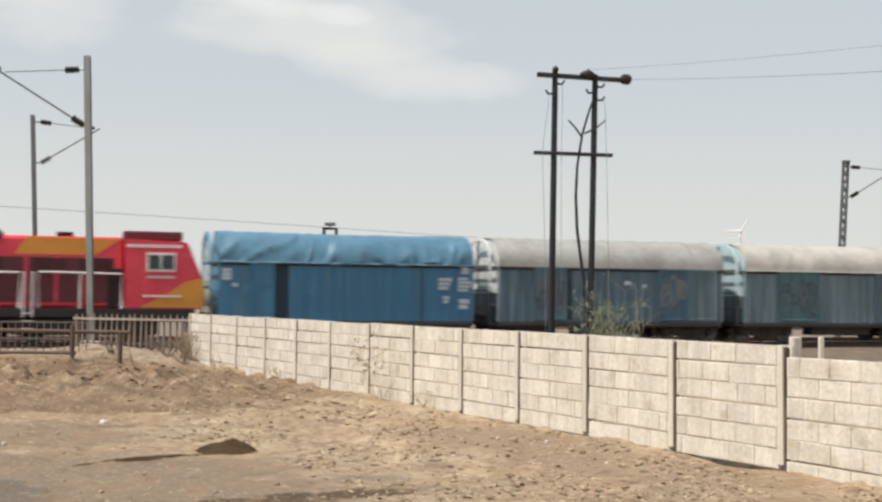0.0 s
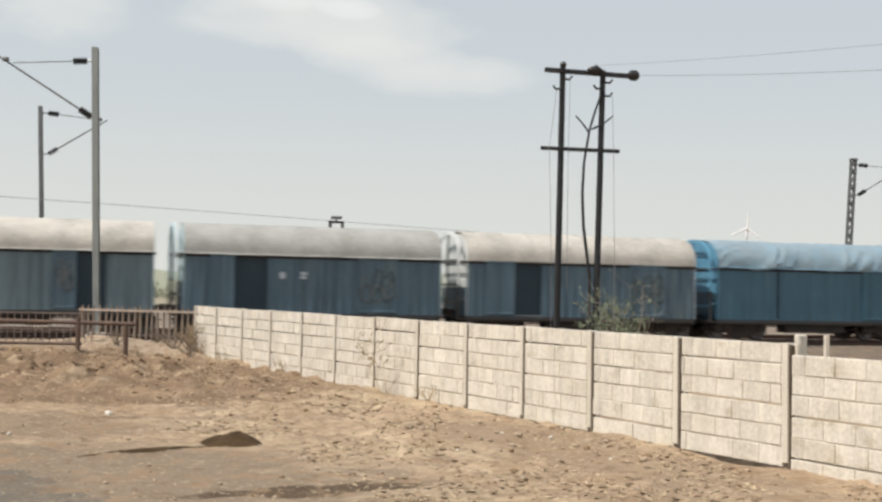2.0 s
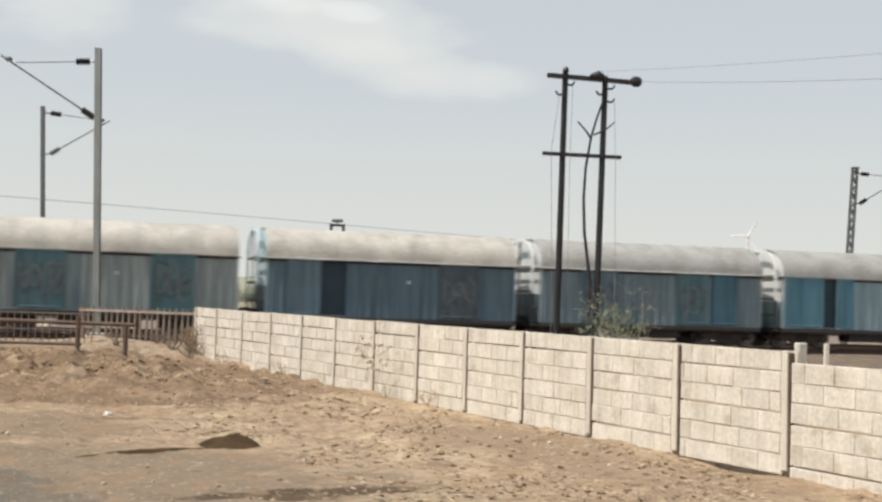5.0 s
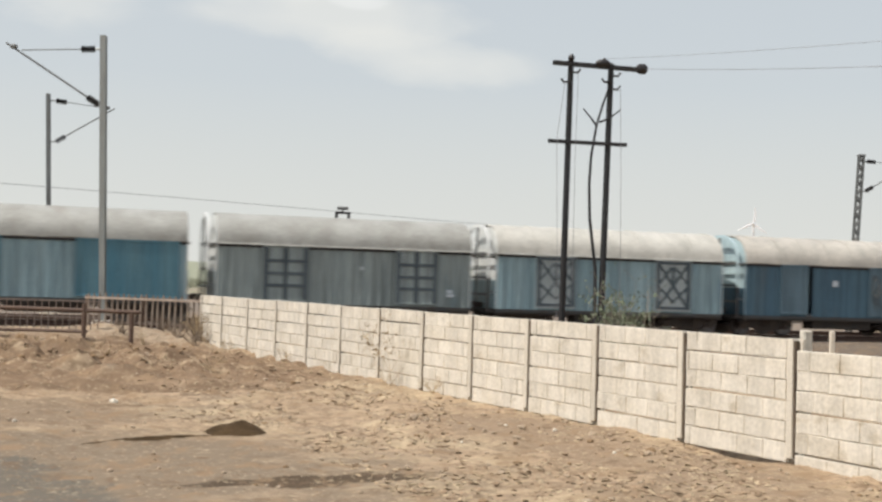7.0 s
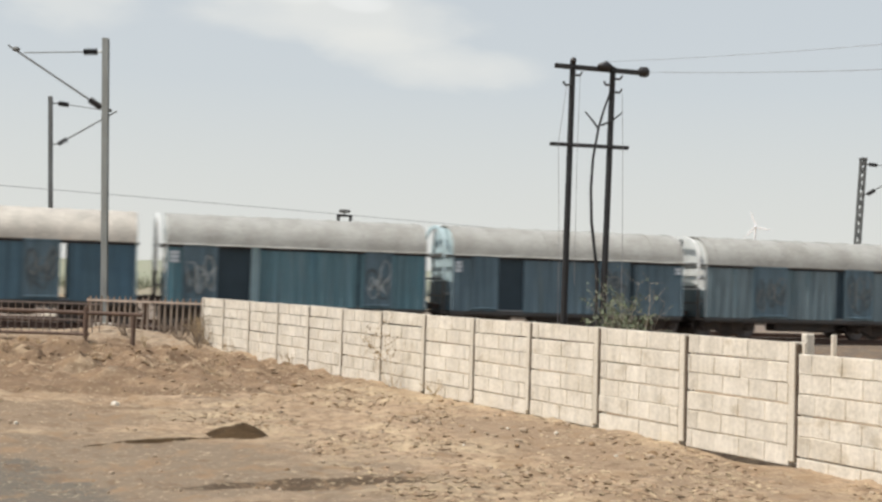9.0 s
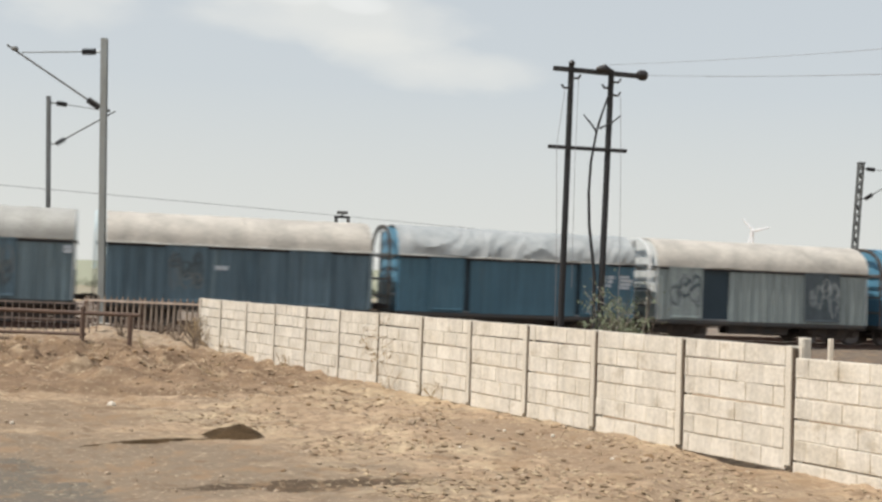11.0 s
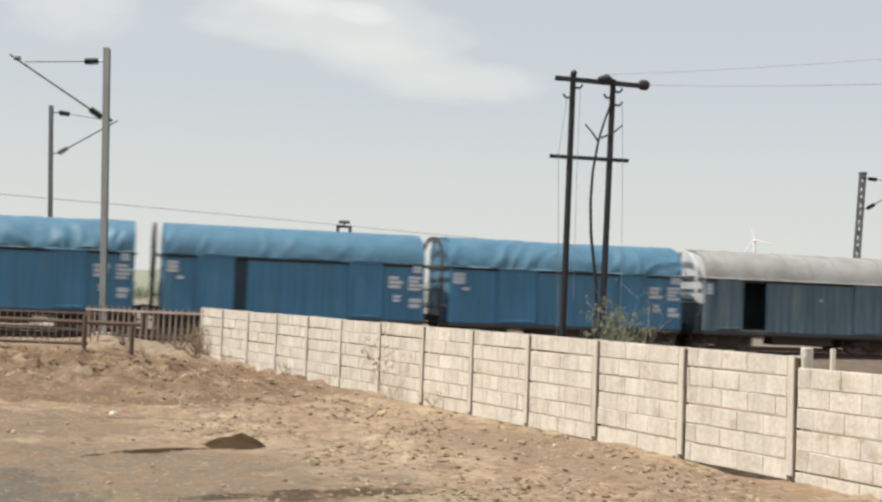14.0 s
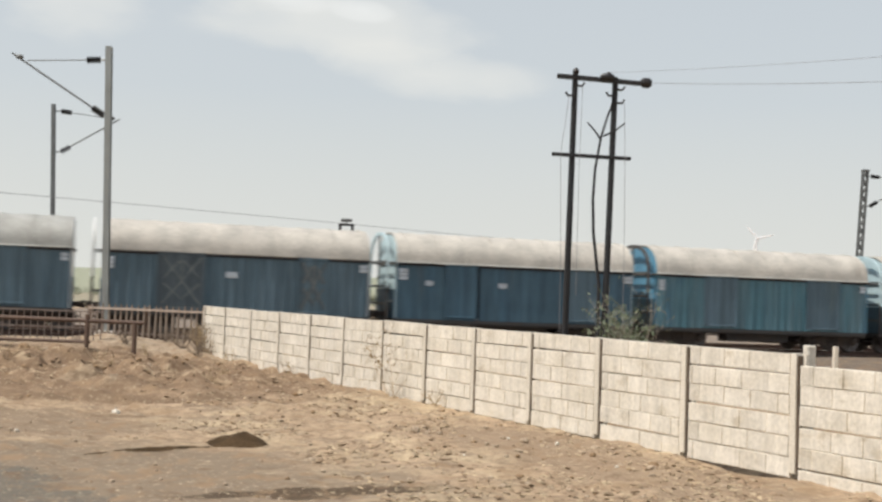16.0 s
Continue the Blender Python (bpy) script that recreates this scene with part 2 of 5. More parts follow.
M_POST = surface("cream_concrete_post", (0.745, 0.690, 0.595), 0.9, 0, (0.625, 0.57, 0.475), 1.6, (1, 1, 0.6), 0.8, grain=40, grain_amt=0.25, bump=0.3, streak=0.12)
# dark brown that paints shade into the slots beside the wall posts
M_SLOTSHADE = surface("brown_slot_shade", (0.115, 0.088, 0.066), 0.95, 0, (0.19, 0.15, 0.115), 3.0, (1, 1, 0.4), 0.8)
M_BALLAST = surface("crushed_ballast", (0.105, 0.083, 0.070), 0.95, 0, (0.065, 0.052, 0.044), 5, amount=0.8, spread=False)
M_STEEL = surface("rail_steel", (0.14, 0.09, 0.07), 0.6, 0.6, (0.22, 0.15, 0.12), 3)
M_SLEEPER = surface("concrete_sleeper", (0.33, 0.31, 0.28), 0.9)
M_PALEBARK = surface("bleached_twig_bark", (0.40, 0.36, 0.30), 0.9, 0, (0.26, 0.22, 0.17), 9)
M_BARK = surface("dry_twig_bark", (0.20, 0.155, 0.115), 0.9, 0, (0.12, 0.09, 0.07), 9)
M_LEAF = surface("dusty_olive_leaf", (0.125, 0.17, 0.095), 0.8, 0, (0.23, 0.25, 0.17), 6, amount=0.9)
M_LITTER = surface("brown_litter", (0.345, 0.25, 0.168), 0.95, 0, (0.262, 0.185, 0.12), 1.0, amount=0.9, island=0.35, spread=False)
M_CHAFF = surface("pale_straw_litter", (0.50, 0.40, 0.27), 0.95, 0, (0.40, 0.30, 0.19), 1.0, amount=0.9, island=0.3, spread=False)
M_STRAW = surface("straw_weed", (0.42, 0.32, 0.19), 0.9, 0, (0.30, 0.22, 0.13), 8)
M_SCRUB = surface("far_dusty_scrub_leaf", (0.255, 0.275, 0.190), 0.9, 0, (0.31, 0.31, 0.235), 0.4, amount=0.9)
M_STONE = surface("buff_field_stone", (0.43, 0.345, 0.255), 0.95, 0, (0.30, 0.23, 0.16), 6, amount=0.9)
M_CLOD = surface("brown_clod_soil", (0.31, 0.215, 0.13), 0.98, 0, (0.235, 0.155, 0.092), 3, amount=0.8, bump=0.6)
M_SOILHEAP = surface("dark_loose_soil", (0.052, 0.034, 0.018), 0.98, 0, (0.095, 0.062, 0.034), 4, amount=0.8, bump=0.6)
M_TURBINE = surface("white_turbine_paint", (0.93, 0.95, 0.98), 0.5, 0, (0.86, 0.88, 0.92), 0.2)

m_glass = bpy.data.materials.new("cab_window_glass")
m_glass.use_nodes = True
_b = m_glass.node_tree.nodes["Principled BSDF"]
_b.inputs["Base Color"].default_value, _b.inputs["Roughness"].default_value = (0.03, 0.04, 0.045, 1), 0.08


TRACK_FEET = bearing(16.0) * 44.6 + Vector((math.cos(radians(16.0)), math.sin(radians(16.0)), 0)) * 20.0      # trackside cess


def soil():
    """Dry buff earth with straw, a greyer trodden way and darker patches."""
    m = surface("dry_buff_earth", (0.403, 0.299, 0.202), 0.97, 0, (0.313, 0.225, 0.148), 0.55, (1, 1, 1), 0.9, grain=6.0, grain_amt=0.5,
                bump=0.9, bump_scale=7.0, third=(0.472, 0.375, 0.253), third_scale=0.28, third_from=0.50, spread=False)
    t = m.node_tree
    b = t.nodes["Principled BSDF"]
    col = b.inputs["Base Color"].links[0].from_socket
    c = t.nodes.new("ShaderNodeTexCoord")
    nz = node(t, "ShaderNodeTexNoise", Scale=1.1, Detail=7.0, Roughness=0.68)
    link(t, c.outputs["Object"], nz.inputs["Vector"])

    def stretch_of_soil(col, at, size, turn, colour, share, lo, hi):
        """Another soil colour, in places painted light and shade, over an oval stretch with a ragged edge."""
        mp = t.nodes.new("ShaderNodeMapping")
        mp.vector_type = "TEXTURE"
        mp.inputs["Location"].default_value = (*at, 0)
        mp.inputs["Rotation"].default_value = (0, 0, radians(turn))
        mp.inputs["Scale"].default_value = (*size, 1000)
        link(t, c.outputs["Object"], mp.inputs[0])
        gr = t.nodes.new("ShaderNodeTexGradient")
        gr.gradient_type = "SPHERICAL"
        link(t, mp.outputs[0], gr.inputs[0])
        ad = t.nodes.new("ShaderNodeMath")
        ad.operation = "MULTIPLY_ADD"
        link(t, nz.outputs["Fac"], ad.inputs[0])
        ad.inputs[1].default_value = 0.9
        link(t, gr.outputs["Fac"], ad.inputs[2])
        way = ramp(t, [(lo, (0, 0, 0)), (hi, (share,) * 3)], ad.outputs[0])
        return mix(t, way.outputs[0], col, colour)

    pale = node(t, "ShaderNodeTexNoise", Scale=0.9, Detail=6.0, Roughness=0.7)
    link(t, c.outputs["Object"], pale.inputs["Vector"])
    col = mix(t, ramp(t, [(0.50, (0, 0, 0)), (0.62, (0.6,) * 3)], pale.outputs["Fac"]).outputs[0], col, (0.52, 0.415, 0.275))
    col = stretch_of_soil(col, (-10.5, 36.0), (5.5, 3.6), 0, (0.338, 0.269, 0.198), 0.9, 0.45, 0.75)
    # brown turned spoil, a trodden grey way, and darker hollows
    col = stretch_of_soil(col, (-9.5, 28.5), (9.5, 8.0), -25, (0.192, 0.130, 0.085), 0.95, 0.48, 0.80)
    col = stretch_of_soil(col, (-6.5, 13.0), (7.5, 5.2), 12, (0.194, 0.152, 0.111), 0.92, 0.48, 0.80)
    col = stretch_of_soil(col, (-8.0, 18.8), (5.0, 2.2), 5, (0.213, 0.160, 0.112), 0.9, 0.48, 0.85)
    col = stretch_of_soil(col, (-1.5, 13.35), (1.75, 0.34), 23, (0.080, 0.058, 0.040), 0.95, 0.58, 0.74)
    col = stretch_of_soil(col, (-5.9, 12.6), (5.2, 2.25), -53, (0.138, 0.122, 0.100), 0.92, 0.58, 0.64)
    # darker brown patches, those on the bank painting its shaded faces
    for at, size, turn in (((-7.4, 22.5), (2.0, 0.55), 18), ((-9.4, 26.4), (1.2, 0.9), 40), ((-5.9, 24.6), (0.5, 1.3), 10), ((-4.4, 23.2), (2.6, 0.6), 22), ((-0.6, 19.2), (0.7, 0.35), 0), ((-5.2, 20.3), (1.2, 0.22), 12)):
        col = stretch_of_soil(col, at, size, turn, (0.165, 0.113, 0.074), 0.85, 0.60, 0.92)
    # paler patch that paints sunlight on the bank's crest
    col = stretch_of_soil(col, (-7.6, 25.3), (1.3, 0.5), 30, (0.37, 0.29, 0.20), 0.5, 0.60, 0.85)
    col = stretch_of_soil(col, (3.0, 12.6), (3.2, 0.9), -28, (0.249, 0.185, 0.125), 0.8, 0.55, 0.95)
    col = stretch_of_soil(col, (-13.8, 84.5), (130, 34), 16, (0.175, 0.152, 0.135), 0.9, 0.72, 0.86)
    col = stretch_of_soil(col, (-45.0, 195.0), (420, 95), 16, (0.27, 0.26, 0.20), 0.9, 0.70, 0.85)
    col = stretch_of_soil(col, (TRACK_FEET.x, TRACK_FEET.y), (75, 5.0), 16, (0.105, 0.088, 0.075), 0.9, 0.62, 0.78)
    col = stretch_of_soil(col, (13.5, 46.0), (24, 9.0), 16, (0.115, 0.095, 0.080), 0.9, 0.62, 0.78)
    col = stretch_of_soil(col, (1.9, 17.3), (1.5, 6.5), 29, (0.245, 0.180, 0.124), 0.75, 0.55, 0.95)
    # layers of pale and dark earth in the turned spoil
    ly = t.nodes.new("ShaderNodeMapping")
    ly.inputs["Scale"].default_value = (0.9, 2.3, 1.0)
    link(t, c.outputs["Object"], ly.inputs[0])
    for seed, colour, share in ((0.0, (0.110, 0.072, 0.046), 0.85), (7.3, (0.43, 0.33, 0.22), 0.75)):
        sh = t.nodes.new("ShaderNodeVectorMath")
        sh.operation = "ADD"
        sh.inputs[1].default_value = (seed, seed * 2, 0)
        link(t, ly.outputs[0], sh.inputs[0])
        nl = node(t, "ShaderNodeTexNoise", Scale=1.25, Detail=5.0, Roughness=0.62)
        link(t, sh.outputs[0], nl.inputs["Vector"])
        where = t.nodes.new("ShaderNodeMapping")
        where.vector_type = "TEXTURE"
        where.inputs["Location"].default_value = (-9.3, 29.6, 0)
        where.inputs["Rotation"].default_value = (0, 0, radians(-25))
        where.inputs["Scale"].default_value = (8.5, 8.0, 1000)
        link(t, c.outputs["Object"], where.inputs[0])
        gr = t.nodes.new("ShaderNodeTexGradient")
        gr.gradient_type = "SPHERICAL"
        link(t, where.outputs[0], gr.inputs[0])
        inside = ramp(t, [(0.10, (0, 0, 0)), (0.40, (1, 1, 1))], gr.outputs["Fac"])
        seam = ramp(t, [(0.54, (0, 0, 0)), (0.64, (share,) * 3)], nl.outputs["Fac"])
        col = mix(t, mix(t, 1.0, inside.outputs[0], seam.outputs[0], "MULTIPLY"), col, colour)
    # pebbles and straw flecks
    for size, lo, colour, share in ((11.0, 0.60, (0.547, 0.450, 0.307), 0.6), (4.0, 0.575, (0.169, 0.115, 0.075), 0.75), (1.8, 0.57, (0.250, 0.172, 0.108), 0.8)):
        vo = node(t, "ShaderNodeTexNoise", Scale=size, Detail=6.0, Roughness=0.7)
        link(t, c.outputs["Object"], vo.inputs["Vector"])
        fl = ramp(t, [(lo - 0.04, (0, 0, 0)), (lo + 0.06, (share,) * 3)], vo.outputs["Fac"])
        col = mix(t, fl.outputs[0], col, colour)
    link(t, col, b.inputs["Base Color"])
    return m


M_SOIL = soil()


# ---- mesh helpers ----
def box(bm, x0, x1, y0, y1, z0, z1, bevel=0.0):
    vs = [bm.verts.new(p) for p in product((x0, x1), (y0, y1), (z0, z1))]
    fs = [bm.faces.new([vs[i] for i in q]) for q in
          ((0, 1, 3, 2), (4, 6, 7, 5), (0, 4, 5, 1), (2, 3, 7, 6), (0, 2, 6, 4), (1, 5, 7, 3))]
    if bevel:
        es = list({e for f in fs for e in f.edges})
        bmesh.ops.bevel(bm, geom=es, offset=bevel, segments=1, affect="EDGES")
    return vs


def sweep(bm, rings, cap=True):
    """Joins closed rings of points of equal length into a skin."""
    rows = [[bm.verts.new(p) for p in r] for r in rings]
    n = len(rows[0])
    for a, b in zip(rows, rows[1:]):
        for i in range(n):
            bm.faces.new((a[i], a[(i + 1) % n], b[(i + 1) % n], b[i]))
    if cap:
        bm.faces.new(rows[0][::-1])
        bm.faces.new(rows[-1])


def tube(bm, points, radius, seg=8, taper=1.0):
    """A round bar along points."""
    pts = [Vector(p) for p in points]
    rings = []
    for i, p in enumerate(pts):
        way = (pts[min(i + 1, len(pts) - 1)] - pts[max(i - 1, 0)]).normalized()
        side = way.cross(Vector((0, 0, 1)) if abs(way.z) < 0.9 else Vector((0, 1, 0))).normalized()
        up = side.cross(way)
        r = radius * (1 + (taper - 1) * i / (len(pts) - 1))
        rings.append([p + side * r * math.cos(a) + up * r * math.sin(a) for a in (math.tau * j / seg for j in range(seg))])
    sweep(bm, rings)


def lathe(bm, a, b, profile, seg=12):
    """Turns (share of the way, radius) pairs round the axis from a to b."""
    a, b = Vector(a), Vector(b)
    way = (b - a).normalized()
    side = way.cross(Vector((0, 0, 1)) if abs(way.z) < 0.9 else Vector((0, 1, 0))).normalized()
    up = side.cross(way)
    sweep(bm, [[a + (b - a) * s + (side * math.cos(k) + up * math.sin(k)) * r for k in (math.tau * j / seg for j in range(seg))] for s, r in profile])


def blob(bm, at, r, seed=0, flat=0.7, sub=1):
    made = bmesh.ops.create_icosphere(bm, subdivisions=sub, radius=1.0)
    for v in made["verts"]:
        k = 1 + 0.45 * noise.noise(v.co * 1.7 + Vector((seed * 3.1, seed * 1.7, seed)))
        v.co = Vector(at) + Vector((v.co.x * r * k, v.co.y * r * k, v.co.z * r * flat * k))


def mesh_of(name, bm, material, smooth=False):
    bmesh.ops.recalc_face_normals(bm, faces=bm.faces)
    me = bpy.data.meshes.new(name)
    bm.to_mesh(me)
    bm.free()
    me.materials.append(material)
    if smooth:
        me.polygons.foreach_set("use_smooth", [True] * len(me.polygons))
        me.set_sharp_from_angle(angle=radians(38))
    return me


def part(name, bm, material, parent, label="", at=None, smooth=False):
    """Links a bmesh, or a finished mesh, as one object under a thing or a part."""
    me = bm if isinstance(bm, bpy.types.Mesh) else mesh_of(name, bm, material, smooth)
    ob = new(name, me)
    ob.parent = parent
    if at is not None:
        ob.matrix_basis = at
    return tagged(ob, label)


def thing(name, label, category, at=None, group="", kind=""):
    ob = new(name)
    ob.empty_display_size = 0.2
    if at is not None:
        ob.matrix_basis = at
    return tagged(ob, label, category, group, kind)


def boxes(*items, bevel=0.0):
    bm = bmesh.new()
    for it in items:
        box(bm, *it, bevel=bevel)
    return bm


# ---- ground ----
TRACK_TURN = 16.0
TRACK_FAR = bearing(TRACK_TURN)                 # across the line, away from the eye
TRACK_ALONG = Vector((math.cos(radians(TRACK_TURN)), math.sin(radians(TRACK_TURN)), 0))
TRACK_OFF = 47.8


def on_track(s, off, z=0.0):
    return TRACK_ALONG * s + TRACK_FAR * off + Vector((0, 0, z))


WALL_AT = Vector((4.43, 15.83, 0))              # near post of the wall, then away and left
WALL_WAY = Vector((-0.4906, 0.8714, 0))
WALL_TOP, WALL_FOOT = 1.262, -0.34


def hump(x, y, cx, cy, rx, ry, h, turn=0.0):
    c, s = math.cos(radians(turn)), math.sin(radians(turn))
    dx, dy = x - cx, y - cy
    a, b = (dx * c + dy * s) / rx, (-dx * s + dy * c) / ry
    return h * math.exp(-(a * a + b * b))


def height(x, y):
    """The ground's height: flat waste land with spoil banks before the fence and a bed under the track."""
    far = x * TRACK_FAR.x + y * TRACK_FAR.y
    z = -0.36
    near = max(0.0, 1 - max(0.0, math.hypot(x, y - 25) - 40) / 40)
    z += near * (0.055 * noise.noise(Vector((x * 0.35, y * 0.35, 1))) + 0.035 * noise.noise(Vector((x * 1.1, y * 1.1, 5)))
                 + 0.034 * noise.noise(Vector((x * 2.7, y * 2.7, 9))))
    z += 0.40 * max(0.0, min(1.0, (far - 34.5) / 4.5)) * max(0.0, min(1.0, (42.6 - far) / 1.2)) * near
    z -= hump(x, y, 4.05, 16.5, 0.9, 0.35, 0.10, -60)
    z += hump(x, y, -10.2, 36.6, 1.6, 0.9, 0.30, 5) + hump(x, y, -9.6, 33.6, 3.0, 1.2, 0.12, 10) + hump(x, y, -13.5, 32.0, 3.0, 2.2, 0.24) + hump(x, y, -8.0, 24.2, 2.6, 0.8, 0.20, 14)
    z += hump(x, y, -8.2, 30.5, 2.6, 1.6, 0.26, -20) + hump(x, y, -12.5, 27.5, 3.0, 1.6, 0.26, 10) + hump(x, y, -6.3, 27.5, 2.2, 1.3, 0.18, -15)
    z += hump(x, y, -4.5, 24.0, 1.8, 0.9, 0.12, -25)
    z += hump(x, y, -3.9, 16.3, 0.8, 0.10, 0.05, 42) - hump(x, y, -1.5, 13.35, 1.2, 0.2, 0.05, 23)
    z += hump(x, y, 0, 0, 6.0, 6.0, 0.55)
    rough = min(1.0, hump(x, y, -8.5, 28.0, 5.5, 5.4, 0.9) + hump(x, y, -9.0, 34.2, 4.5, 2.4, 0.35))
    z += rough * 0.40 * noise.noise(Vector((x * 1.0, y * 1.7, 3))) + rough * 0.17 * noise.noise(Vector((x * 4.2, y * 4.2, 7))) + rough * 0.13 * noise.noise(Vector((x * 1.3, y * 3.4, 41)))
    z += near * 0.024 * noise.noise(Vector((x * 4.6, y * 4.6, 4)))
    wild = near * max(0.0, min(1.0, (x + 2.6 - (17.5 - y) * 0.385) / 1.2)) if y < 17.5 else near * max(0.0, min(1.0, (x + 3.2 + (y - 17.5) * 1.5) / 1.5))
    z += wild * (0.045 * noise.noise(Vector((x * 1.6, y * 2.1, 51))) + 0.035 * (0.4 - abs(noise.noise(Vector((x * 2.8, y * 3.4, 57))))) * 1.4 + 0.02 * noise.noise(Vector((x * 4.4, y * 4.4, 63))))
    bank = noise.noise(Vector((x * 0.42 + 3.0, y * 0.85, 17)))
    z += rough * 0.16 * math.tanh(7 * bank) + rough * 0.10 * abs(noise.noise(Vector((x * 1.9, y * 2.4, 31))))
    z += rough * 0.20 * (0.5 - abs(noise.noise(Vector((x * 0.9, y * 1.3, 12)))))
    bed = max(0.0, min(1.0, (far - TRACK_OFF + 6.2) / 1.0)) * max(0.0, min(1.0, (TRACK_OFF + 11.5 - far) / 1.4))
    return z * (1 - bed) + -0.42 * bed


def make_ground():
    def steps(lo, hi, step, out):
        a, v = [], lo
        while v < hi:
            a.append(v)
            v += step
        grow, low, high = step, lo, hi
        a.append(hi)
        while high < out:
            grow *= 1.5
            high += grow
            low -= grow
            a.append(high)
            a.insert(0, low)
        return a
    xs, ys = steps(-17.0, 9.0, 0.115, 2600), steps(11.0, 41.5, 0.115, 2600)
    verts = [(x, y, height(x, y)) for y in ys for x in xs]
    n = len(xs)
    faces = [(j * n + i, j * n + i + 1, (j + 1) * n + i + 1, (j + 1) * n + i) for j in range(len(ys) - 1) for i in range(n - 1)]
    me = bpy.data.meshes.new("ground")
    me.from_pydata(verts, [], faces)
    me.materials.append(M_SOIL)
    me.polygons.foreach_set("use_smooth", [True] * len(me.polygons))
    tagged(new("ground", me), "dry buff earth with spoil banks and straw flecks", "ground", kind="structure")


make_ground()


def make_track(off, name_label):
    bed = bmesh.new()
    sweep(bed, [[on_track(s, off + y, z) for y, z in ((-5.4, -0.34), (-3.2, -0.24), (-1.9, -0.17), (1.9, -0.17), (3.2, -0.24), (3.9, -0.40))] for s in (-160, -60, -20, 0, 20, 60, 160)])
    track = tagged(new("track_bed", mesh_of("track_bed", bed, M_BALLAST)), name_label, "railway track", kind="structure")
    for side in (-0.838, 0.838):
        bm = bmesh.new()
        prof = [(-0.07, -0.155), (0.07, -0.155), (0.07, -0.14), (0.012, -0.12), (0.012, -0.04), (0.036, -0.03), (0.036, 0), (-0.036, 0), (-0.036, -0.03), (-0.012, -0.04), (-0.012, -0.12), (-0.07, -0.14)]
        sweep(bm, [[on_track(s, off + side + y, z) for y, z in prof] for s in (-160, 160)])
        part("rail", bm, M_STEEL, track, "brown rail with a worn top")
    sl = mesh_of("sleeper", boxes((-0.125, 0.125, -1.37, 1.37, -0.21, -0.158), bevel=0.01), M_SLEEPER)
    for i in range(100):
        ob = new("sleeper", sl)
        ob.parent = track
        ob.matrix_basis = Matrix.Translation(on_track(-26 + i * 0.62, off)) @ pose(0, 0, 0, 0, 0, TRACK_TURN)


make_track(TRACK_OFF, "ballasted railway track with concrete sleepers")
make_track(TRACK_OFF + 6.2, "second ballasted track behind the train")


# ---- precast wall ----
POSTS = [0.02, 2.18, 4.28, 6.27, 8.20, 10.15, 12.15, 14.18, 16.18, 18.25, 20.39, 22.55, 24.43]
WALL_TURN = math.degrees(math.atan2(WALL_WAY.y, WALL_WAY.x))


def on_wall(d, z=0.0, out=0.0):
    """d metres along the wall; out: towards the open ground before it."""
    return WALL_AT + WALL_WAY * d + Vector((-WALL_WAY.y, WALL_WAY.x, 0)) * out + Vector((0, 0, z))


ROW = (WALL_TOP - WALL_FOOT) / 6


def panel_mesh(length, seed):
    """One slab with shallow cast blocks; x runs along the wall, +y is its face."""
    rnd = random.Random(seed)
    bm = boxes((0, length, -0.025, 0.024, 0.0, ROW - 0.014))
    x = -(0.25 if seed % 2 else 0.02) - rnd.uniform(0.0, 0.10)
    while x < length:
        w = 0.49 + rnd.uniform(-0.035, 0.035)
        a, b = max(0.0, x), min(length, x + w)
        if b - a > 0.05:
            left, right = rnd.uniform(0.001, 0.005), rnd.uniform(0.001, 0.005)
            proud = 0.028 + rnd.uniform(0, 0.012)
            vs = box(bm, a + (0.02 if a == 0.0 else left), b - (0.02 if b == length else right), 0.014, proud, 0.003, ROW - 0.015)
            for v in vs:
                if v.co.y > 0.015:
                    v.co.x += (0.010 if v.co.x < (a + b) / 2 else -0.010) * rnd.uniform(0.2, 1.0)
                    v.co.z += (0.009 if v.co.z < ROW / 2 else -0.010) * rnd.uniform(0.4, 1.2)
                    v.co.y += rnd.uniform(-0.004, 0.004)
        x += w
    return bm


